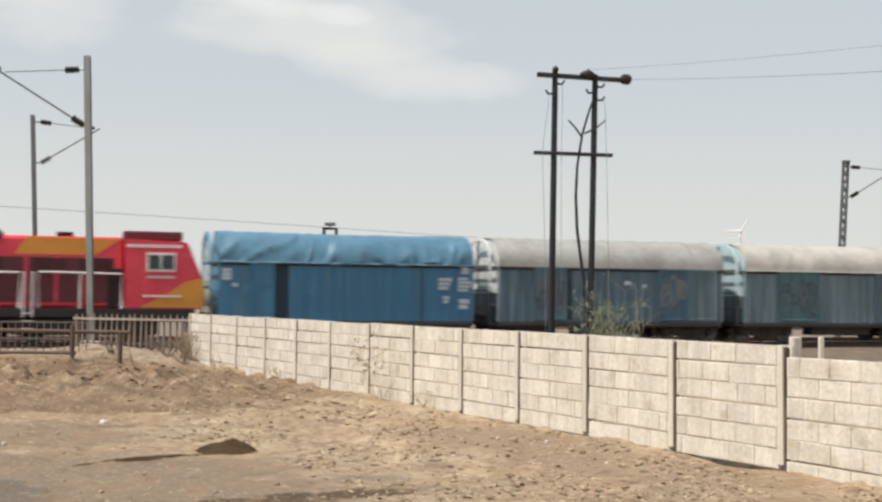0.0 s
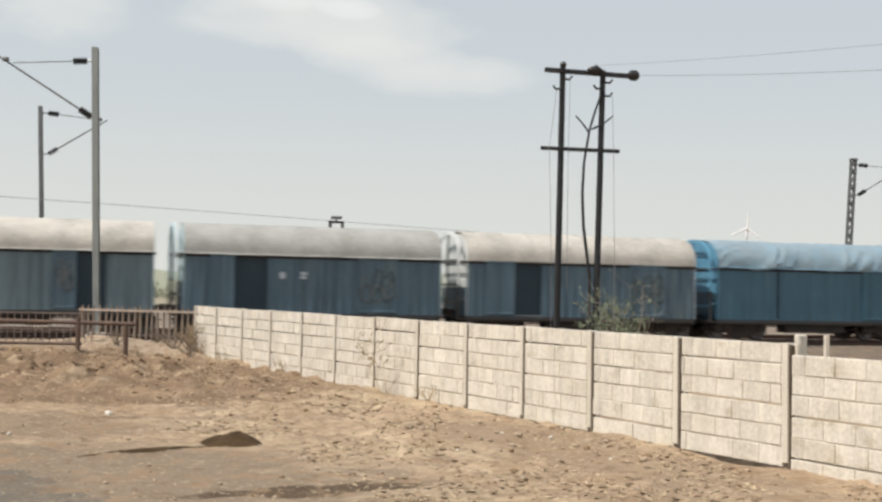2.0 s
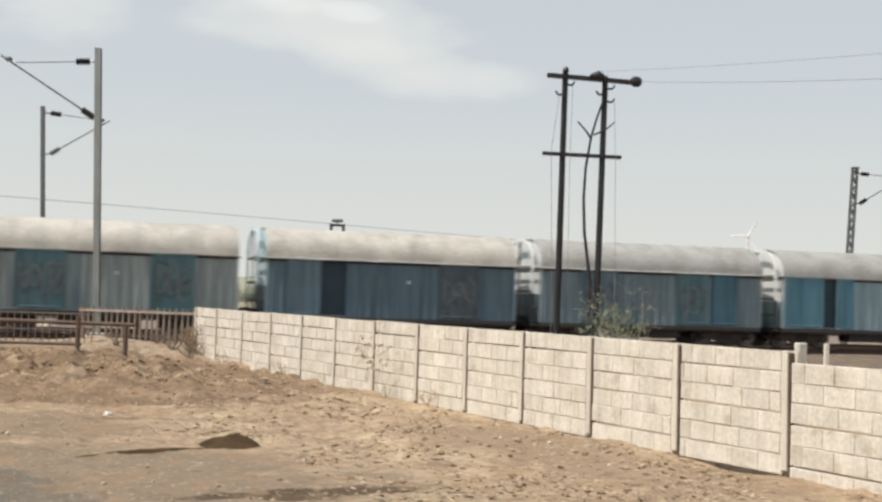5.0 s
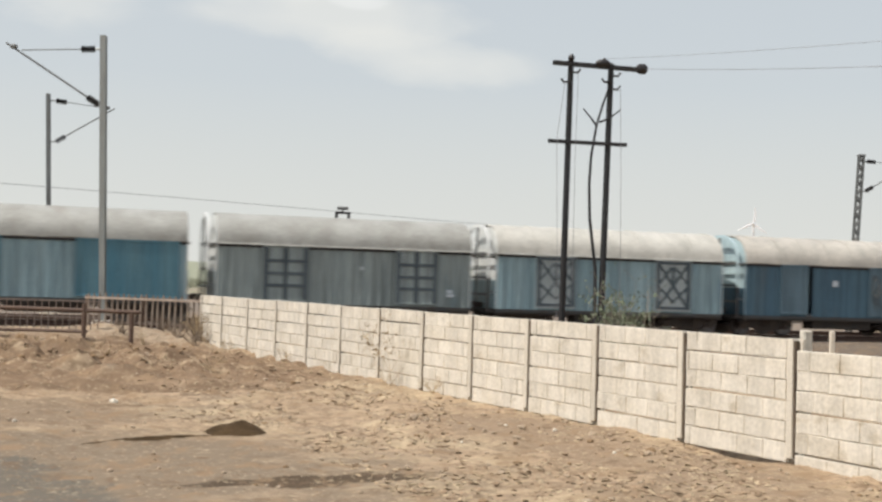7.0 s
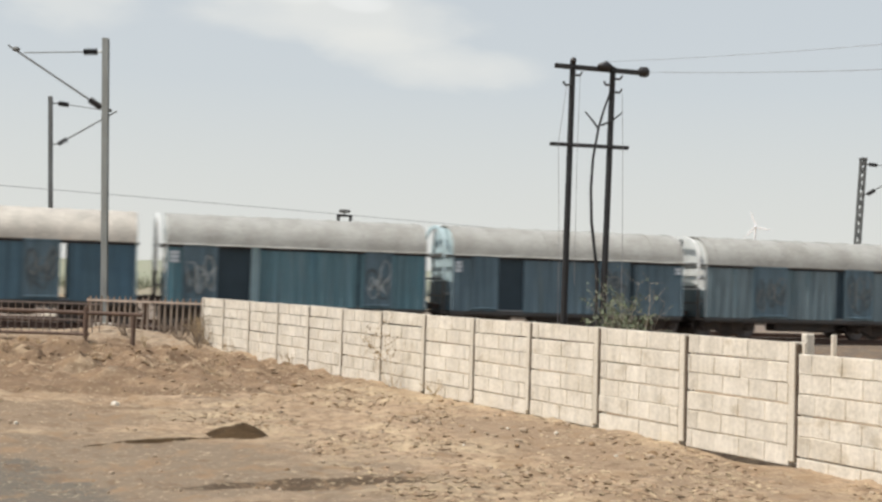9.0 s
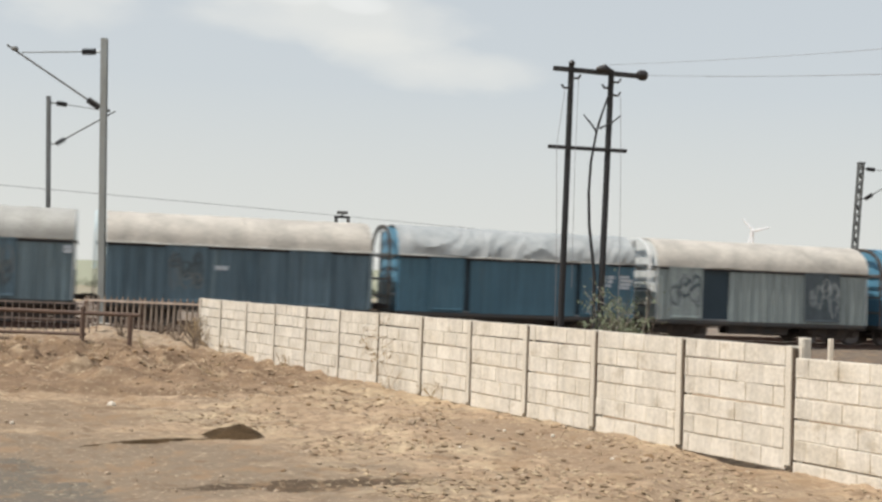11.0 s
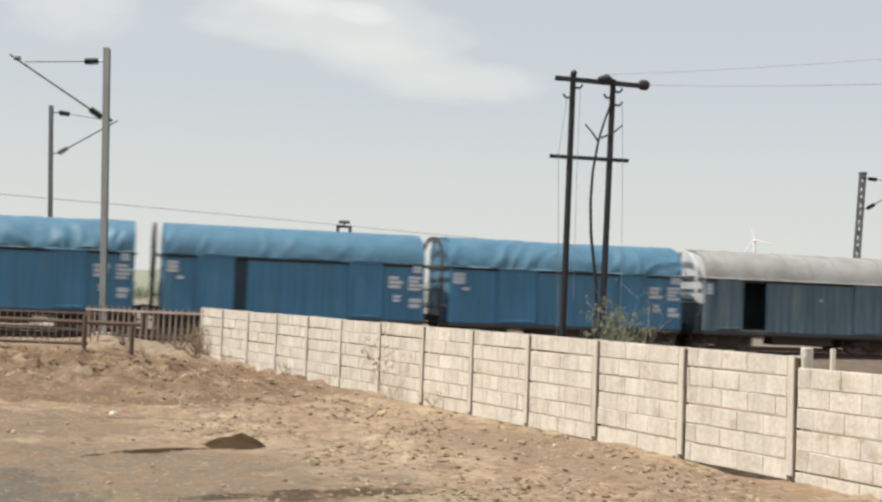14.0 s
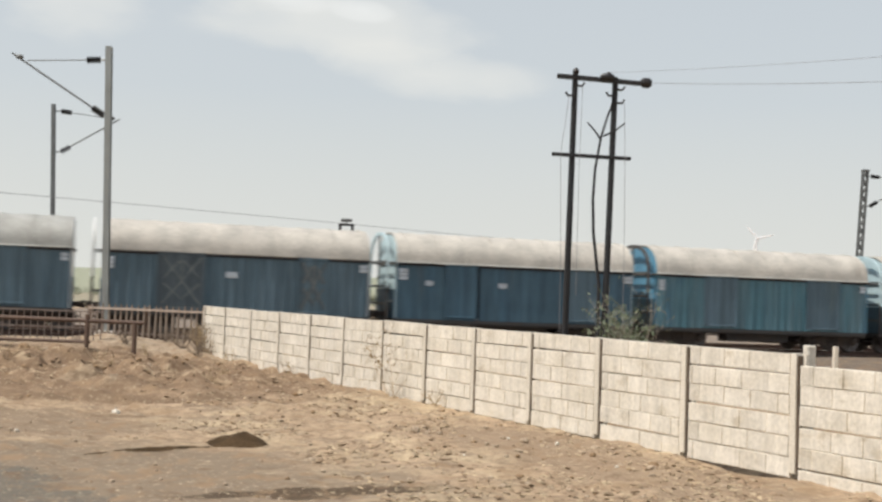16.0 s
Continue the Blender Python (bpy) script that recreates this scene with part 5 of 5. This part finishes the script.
    # white handrails with posts
    for a, b in ((-2.65, -5.55), (-6.2, -9.5), (-9.8, -14.0)):
        bm = bmesh.new()
        tube(bm, [(a, -h + 0.03, 1.28), (a, -h + 0.03, 2.56), (b, -h + 0.03, 2.60), (b, -h + 0.03, 1.28)], 0.042, 6)
        rail = part("handrail", bm, M_RAILING, lo, smooth=True)
        n = max(2, int(abs(b - a) / 1.45))
        for i in range(1, n):
            x = a + (b - a) * i / n
            bm = bmesh.new()
            tube(bm, [(x, -h + 0.03, 1.28), (x, -h + 0.03, 2.57)], 0.042, 6)
            part("post", bm, M_RAILING, rail)
    for x in (-5.75, -6.05):
        bm = bmesh.new()
        tube(bm, [(x, -h, 0.95), (x, -h, 2.6)], 0.042, 6)
        part("step_post", bm, M_RAILING, lo)
    for z in (0.55, 0.82, 1.1):
        part("step", boxes((-6.1, -5.7, -h - 0.06, -h + 0.15, z - 0.02, z + 0.02)), M_RAILING, lo)
    bm = bmesh.new()
    lathe(bm, (-12.8, 0, 0.62), (-6.6, 0, 0.62), [(0, 0.4), (0.03, 0.62), (0.97, 0.62), (1, 0.4)], 16)
    for v in bm.verts:
        v.co.y *= 1.9
        v.co.z = 0.60 + (v.co.z - 0.62) * 0.75
    part("fuel_tank", bm, M_LOCOIRON, lo, smooth=True)
    for c in (-3.9, -L + 3.9):
        bo = new("bogie")
        bo.parent, bo.matrix_basis = lo, pose(c, 0, 0)
        part("frame", boxes((-2.6, 2.6, -1.27, -1.08, 0.34, 0.92), (-2.6, 2.6, 1.08, 1.27, 0.34, 0.92), (-2.5, 2.5, -1.08, 1.08, 0.3, 0.9), bevel=0.03), M_LOCOIRON, bo)
        for dx in (-1.85, 0.0, 1.85):
            WHEELS.setdefault(dx, []).append(part("wheelset", shared(("wheelset",), wheelset_mesh, M_TYRE, True), None, bo, at=pose(dx, 0, 0.49)))
    part("coupler", coupler_mesh(), M_BOGIE, lo, at=pose(0, 0, 0, 0, 0, 180))
    part("cowcatcher", boxes((-0.15, 0.02, -1.3, 1.3, 0.35, 0.98), bevel=0.03), M_LOCOIRON, lo)
    return lo


LOCO = make_loco()


# ---- plants, stones, distance ----
def twig_bush(name, label, base, reach, spread, n, leaf_mat, leaves, seed, bark=M_BARK, thick=0.014, wander=0.3):
    rnd = random.Random(seed)
    ob = thing(name, label, "bush" if leaves else "dry plant", Matrix.Translation(base))
    tw, lf = bmesh.new(), bmesh.new()
    for _ in range(n):
        p = Vector((rnd.uniform(-0.08, 0.08), rnd.uniform(-0.08, 0.08), -0.05))
        way = Vector((rnd.uniform(-1, 1) * spread, rnd.uniform(-1, 1) * spread * 0.6, 1)).normalized()
        pts = [p]
        steps = 6
        for s in range(steps):
            way = (way + Vector((rnd.uniform(-wander, wander), rnd.uniform(-wander, wander), rnd.uniform(-0.22, 0.12)))).normalized()
            p = p + way * reach * rnd.uniform(0.7, 1.1) / steps
            pts.append(p)
            if s > 1:
                for _ in range(2):
                    q = p + Vector((rnd.uniform(-1, 1), rnd.uniform(-1, 1), rnd.uniform(-0.2, 0.9))) * reach * 0.16
                    tube(tw, [p, q], thick * 0.45, 4, 0.5)
                    for _ in range(leaves):
                        c = p.lerp(q, rnd.uniform(0.2, 1.15)) + Vector([rnd.uniform(-0.04, 0.04) for _ in range(3)])
                        a = Vector([rnd.uniform(-1, 1) for _ in range(3)]).normalized() * rnd.uniform(0.025, 0.05)
                        b = a.cross(Vector([rnd.uniform(-1, 1) for _ in range(3)])).normalized() * a.length * 0.45
                        lf.faces.new([lf.verts.new(c + o) for o in (a, b, -a, -b)])
        tube(tw, pts, thick, 5, 0.35)
    part("twig_crown", tw, bark, ob)
    if leaves:
        part("foliage", lf, leaf_mat, ob)
    else:
        lf.free()


twig_bush("roadside_bush", "sparse dusty green bush growing behind the wall", (3.30, 25.0, -0.36), 2.15, 0.07, 16, M_LEAF, 7, 5, M_PALEBARK, thick=0.006, wander=0.13)
twig_bush("roadside_bush", "dense low green bush growing behind the wall", (3.42, 25.2, -0.36), 1.85, 0.08, 14, M_LEAF, 7, 17, M_PALEBARK, thick=0.006, wander=0.11)
twig_bush("roadside_bush", "thin dry bush with grey twigs behind the wall", (3.70, 25.6, -0.36), 2.65, 0.13, 8, M_LEAF, 2, 8, M_PALEBARK, thick=0.007, wander=0.16)
_w = on_wall(11.05, 0, 0.30)
twig_bush("dry_sapling", "leafless dry sapling leaning at the wall foot", (_w.x, _w.y, height(_w.x, _w.y)), 1.5, 0.45, 7, M_CHAFF, 3, 2, M_CHAFF, 0.006)
for i, d in enumerate((21.5, 23.6, 24.3, 17.0, 9.3)):
    _w = on_wall(d, 0, 0.22)
    twig_bush("dry_weed", "small straw-coloured dry weed at the wall foot", (_w.x, _w.y, height(_w.x, _w.y)), 0.42 if d < 22 else 0.85, 0.7, 8 if d < 22 else 16, M_LEAF, 0, 20 + i, M_STRAW, 0.008)
rnd = random.Random(31)
for i in range(16):
    x, y = rnd.uniform(-13, -5), rnd.uniform(26, 35)
    twig_bush("dry_weed", "small straw-coloured dry weed on the spoil bank", (x, y, height(x, y)), rnd.uniform(0.25, 0.55), 0.8, 6, M_LEAF, 0, 60 + i, M_STRAW, 0.008)


for i, (x, y, r) in enumerate(((-8.1, 36.6, 0.75), (-8.7, 37.2, 0.6), (-7.5, 36.2, 0.9), (-7.2, 34.6, 0.6), (-9.6, 35.8, 0.5), (-12.8, 31.5, 0.7), (-11.6, 30.4, 0.5))):
    twig_bush("dry_weed", "brown dry shrub before the rusty fence", (x, y, height(x, y)), r, 0.75, 18, M_LEAF, 0, 140 + i, M_BARK, 0.009)


def make_stones():
    rnd = random.Random(12)
    groups = {"buff": bmesh.new(), "dark": bmesh.new()}
    for i in range(450):
        y = 12.5 + 26 * rnd.random() ** 1.4
        x = rnd.uniform(-0.40 * y, 0.40 * y)
        if (x - WALL_AT.x) * 0.8714 + (y - WALL_AT.y) * 0.4906 > -0.15:
            continue
        r = rnd.choice((0.010, 0.012, 0.016, 0.02, 0.028, 0.036)) * rnd.uniform(0.8, 1.3)
        kind = "dark" if rnd.random() < 0.22 else "buff"
        blob(groups[kind], (x, y, height(x, y) + r * 0.2), r, i, 0.7)
    for i in range(110):
        d, out = rnd.uniform(-1.5, 15), rnd.uniform(0.4, 5.5)
        p = on_wall(d, 0, out)
        r = rnd.uniform(0.03, 0.075)
        blob(groups["dark" if rnd.random() < 0.3 else "buff"], (p.x, p.y, height(p.x, p.y) + r * 0.05), r, i + 900, 0.45)
    tagged(new("scattered_stones", mesh_of("scattered_stones", groups["buff"], M_STONE)), "scattered buff stones on the dry ground", "stones", kind="stuff")
    tagged(new("scattered_clods", mesh_of("scattered_clods", groups["dark"], M_CLOD)), "brown earth clods strewn on the ground", "clods", kind="stuff")
    for i in range(36):
        if i < 22:
            p = on_wall(rnd.uniform(0.5, 13), 0, rnd.uniform(0.5, 2.8))
            x, y, r = p.x, p.y, rnd.uniform(0.03, 0.07)
        else:
            x, y, r = rnd.uniform(-12, -6), rnd.uniform(27, 35), rnd.uniform(0.07, 0.18)
        bm = bmesh.new()
        blob(bm, (0, 0, 0), r, i + 50, 0.7, 2)
        ob = new("stone", mesh_of("stone", bm, M_STONE if i % 3 else M_CLOD))
        ob.matrix_basis = Matrix.Translation((x, y, height(x, y) + r * 0.25))
        tagged(ob, "rough buff stone lying on dry earth", "stone", "loose stones")


make_stones()
for x, y, r in ((-5.60, 20.5, 0.07), (-6.30, 17.8, 0.035), (0.9, 19.0, 0.03), (1.6, 18.4, 0.032), (2.2, 16.2, 0.024), (0.2, 16.9, 0.022)):
    bm = bmesh.new()
    blob(bm, (0, 0, 0), r, int(r * 1000), 0.8, 2)
    ob = new("stone", mesh_of("stone", bm, M_POST))
    ob.matrix_basis = Matrix.Translation((x, y, height(x, y) + r * 0.3))
    tagged(ob, "small whitish concrete lump lying on dry earth", "stone", "loose stones")


def make_spoil():
    """Clods and lumps that roughen the turned spoil."""
    rnd = random.Random(91)
    bm = bmesh.new()
    for i in range(230):
        x, y = -8.8 + rnd.gauss(0, 3.0), 29.5 + rnd.gauss(0, 3.2)
        if (x - WALL_AT.x) * 0.8714 + (y - WALL_AT.y) * 0.4906 > -0.3:
            continue
        r = rnd.choice((0.03, 0.04, 0.06, 0.08, 0.10)) * rnd.uniform(0.7, 1.3)
        blob(bm, (x, y, height(x, y) - r * 0.05), r, i, 0.5)
    tagged(new("spoil_clods", mesh_of("spoil_clods", bm, M_CLOD)), "brown clods roughening the turned spoil bank", "clods", kind="stuff")


make_spoil()


def litter(name, label, material, count, seed, place, sizes, flat, long):
    """Many small flakes and crumbs lying on the ground, as one object."""
    rnd = random.Random(seed)
    verts, faces = [], []
    for _ in range(count):
        x, y = place(rnd)
        if (x - WALL_AT.x) * 0.8714 + (y - WALL_AT.y) * 0.4906 > -0.12:
            continue
        r = rnd.choice(sizes) * rnd.uniform(0.7, 1.3)
        a = rnd.uniform(0, math.tau)
        u, v = Vector((math.cos(a), math.sin(a), rnd.uniform(-0.3, 0.3))) * r * long, Vector((-math.sin(a), math.cos(a), rnd.uniform(-0.3, 0.3))) * r
        w = Vector((0, 0, r * flat))
        c = Vector((x, y, height(x, y) + r * flat * 0.4))
        n = len(verts)
        verts += [c + u, c + v, c - u, c - v, c + w, c - w]
        faces += [(n, n + 1, n + 4), (n + 1, n + 2, n + 4), (n + 2, n + 3, n + 4), (n + 3, n, n + 4), (n + 1, n, n + 5), (n + 2, n + 1, n + 5), (n + 3, n + 2, n + 5), (n, n + 3, n + 5)]
    me = bpy.data.meshes.new(name)
    me.from_pydata(verts, [], faces)
    me.materials.append(material)
    tagged(new(name, me), label, "litter", kind="stuff")


def open_ground(rnd):
    """A spot on the open ground, in loose clumps and off the trodden way."""
    while True:
        y = 12.3 + 20 * rnd.random() ** 1.15
        x = rnd.uniform(-0.24, 0.38) * y
        if noise.noise(Vector((x * 0.8, y * 0.5, 21))) > rnd.uniform(-0.25, 0.3) and x > (-2.44 + (17.5 - y) * 0.385 if y < 17.5 else -2.44 - (y - 17.5) * 1.5):
            return x, y


def spoil_ground(rnd):
    return -8.6 + rnd.gauss(0, 3.2), 28.6 + rnd.gauss(0, 3.4)


def wayside(rnd):
    y = 12.3 + 6 * rnd.random()
    return rnd.uniform(-0.40, -0.10) * y, y


litter("earth_crumbs", "brown earth crumbs strewn over the waste ground", M_LITTER, 3600, 5, open_ground, (0.010, 0.014, 0.020, 0.030, 0.040), 0.38, 1.7)
litter("straw_chaff", "pale straw chaff strewn over the waste ground", M_CHAFF, 7000, 6, open_ground, (0.009, 0.013, 0.020, 0.028), 0.35, 2.2)
litter("spoil_crumbs", "brown crumbs on the turned spoil bank", M_LITTER, 1800, 7, spoil_ground, (0.012, 0.018, 0.026, 0.04), 0.25, 1.5)
litter("spoil_straw", "pale straw tufts on the turned spoil bank", M_CHAFF, 2500, 8, spoil_ground, (0.010, 0.016, 0.022), 0.4, 2.4)
litter("way_crumbs", "fine crumbs on the trodden way", M_LITTER, 1500, 9, wayside, (0.005, 0.007, 0.010), 0.4, 1.4)


def make_heap():
    """A low heap of dark loose soil with a trail."""
    bm = bmesh.new()
    n, m = 54, 54
    rows = []
    for j in range(m + 1):
        row = []
        for i in range(n + 1):
            x, y = -5.0 + 2.75 * i / n, 15.3 + 2.7 * j / m
            u = hump(x, y, -2.95, 17.3, 0.34, 0.34, 0.22) + hump(x, y, -3.9, 16.3, 0.85, 0.075, 0.6, 42)
            cone = max(0.0, 1 - math.hypot((x + 2.92) / (0.56 if x < -2.92 else 0.42), (y - 17.3) / 0.5))
            row.append(bm.verts.new((x, y, height(x, y) - 0.02 + min(0.030, u * 0.10) + 0.19 * cone ** 1.15 + 0.022 * noise.noise(Vector((x * 9, y * 9, 0))) * min(1.0, 4 * u + 3 * cone))))
        rows.append(row)
    for a, b in zip(rows, rows[1:]):
        for i in range(n):
            bm.faces.new((a[i], a[i + 1], b[i + 1], b[i]))
    tagged(new("soil_mound", mesh_of("soil_mound", bm, M_SOILHEAP, True)), "low pointed mound of dark loose soil on the ground", "soil mound")


make_heap()


def make_ridge():
    """A long low ridge on the plain beyond the line, with bare dusty slopes."""
    verts, faces = [], []
    n, prof = 120, ((0.0, 0.0), (0.22, 0.45), (0.45, 0.9), (0.6, 1.0), (0.8, 0.75), (1.0, 0.0))
    for i in range(n + 1):
        s = -260 + 620 * i / n
        top = 6.6 + 2.4 * noise.noise(Vector((s * 0.013, 2, 0))) + 0.8 * noise.noise(Vector((s * 0.07, 5, 0)))
        for p, h in prof:
            p3 = on_track(s, 270 + 110 * p + 6 * noise.noise(Vector((s * 0.05, p * 3, 9))), -0.6 + top * h * (1 + 0.12 * noise.noise(Vector((s * 0.1, p * 5, 3)))))
            verts.append(p3)
    m = len(prof)
    for i in range(n):
        for k in range(m - 1):
            faces.append((i * m + k, (i + 1) * m + k, (i + 1) * m + k + 1, i * m + k + 1))
    me = bpy.data.meshes.new("backdrop_ridge")
    me.from_pydata(verts, [], faces)
    me.materials.append(M_SCRUB)
    me.polygons.foreach_set("use_smooth", [True] * len(me.polygons))
    tagged(new("backdrop_ridge", me), "low dusty green ridge beyond the railway", "ridge", kind="structure")


make_ridge()


def make_scrub():
    """A far belt of dusty scrub beyond the line."""
    rnd = random.Random(77)
    bm = bmesh.new()
    for i in range(650):
        s, off = rnd.uniform(-130, 230), rnd.uniform(200, 268)
        r = rnd.uniform(0.7, 1.8)
        c = on_track(s, off, -0.3 + r * 0.6)
        for _ in range(150):
            o = Vector((rnd.gauss(0, 0.55), rnd.gauss(0, 0.55), rnd.gauss(-0.1, 0.42))) * r
            a = Vector([rnd.uniform(-1, 1) for _ in range(3)]).normalized() * r * 0.11
            b = a.cross(Vector([rnd.uniform(-1, 1) for _ in range(3)])).normalized() * r * 0.09
            bm.faces.new([bm.verts.new(c + o + q) for q in (a, b, -a, -b)])
    tagged(new("far_scrub", mesh_of("far_scrub", bm, M_SCRUB)), "belt of dusty green scrub beyond the railway", "scrub", kind="stuff")


make_scrub()


# ---- what moves ----
FIRST = 0.421                   # left end of the first wagon at the start, in wagon lengths along the line


# small surges of the train on its even run: (time, wagon lengths)
SURGE = ((0, 0), (0.5, 0.006), (1, -0.020), (1.5, -0.012), (2, 0.012), (2.5, 0.026), (3, 0.034), (3.5, 0.0), (4, 0), (6.5, -0.002), (7, 0.010), (7.5, 0.014), (8, 0.018), (8.5, -0.018),
         (9, -0.008), (11.5, -0.016), (12, -0.004), (12.5, 0.010), (13, 0.010), (13.5, -0.020), (14, -0.002), (14.5, 0.004), (15, 0.016), (15.5, 0.026), (16, 0.008))


def gone(t):
    """Wagon lengths that the train has run to the left."""
    extra = 0.0
    for (t0, a), (t1, b) in zip(SURGE, SURGE[1:]):
        if t0 <= t <= t1:
            extra = a + (b - a) * (t - t0) / (t1 - t0)
    return 1.55724 * t + 0.003486 * t ** 2 - 0.0000930 * t ** 3 + extra


def motions():
    times = [i * 0.5 for i in range(33)]
    for k, w in enumerate(TRAIN):
        walk(w, [(t, Matrix.Translation(on_track((FIRST + k - gone(t)) * PITCH, TRACK_OFF)) @ pose(0, 0, 0, 0, 0, TRACK_TURN)) for t in times])
    walk(LOCO, [(t, Matrix.Translation(on_track((FIRST - 0.077 - gone(t)) * PITCH, TRACK_OFF)) @ pose(0, 0, 0, 0, 0, TRACK_TURN)) for t in times])
    ticks = [i / FPS for i in range(16 * FPS + 1)]
    for dx, sets in WHEELS.items():
        first = sets[0]
        walk(first, [(t, pose(dx, 0, 0.49, 0, -math.degrees(gone(t) * PITCH / 0.4575) % 360, 0)) for t in ticks])
        for other in sets[1:]:
            other.rotation_mode = "QUATERNION"
            keys = other.animation_data_create()
            keys.action = first.animation_data.action
            keys.action_slot = first.animation_data.action_slot
    walk(ROTOR, [(t, pose(0, -2.6, 52.4, 0, 30 + 47.9 * t, 0)) for t in times])


motions()
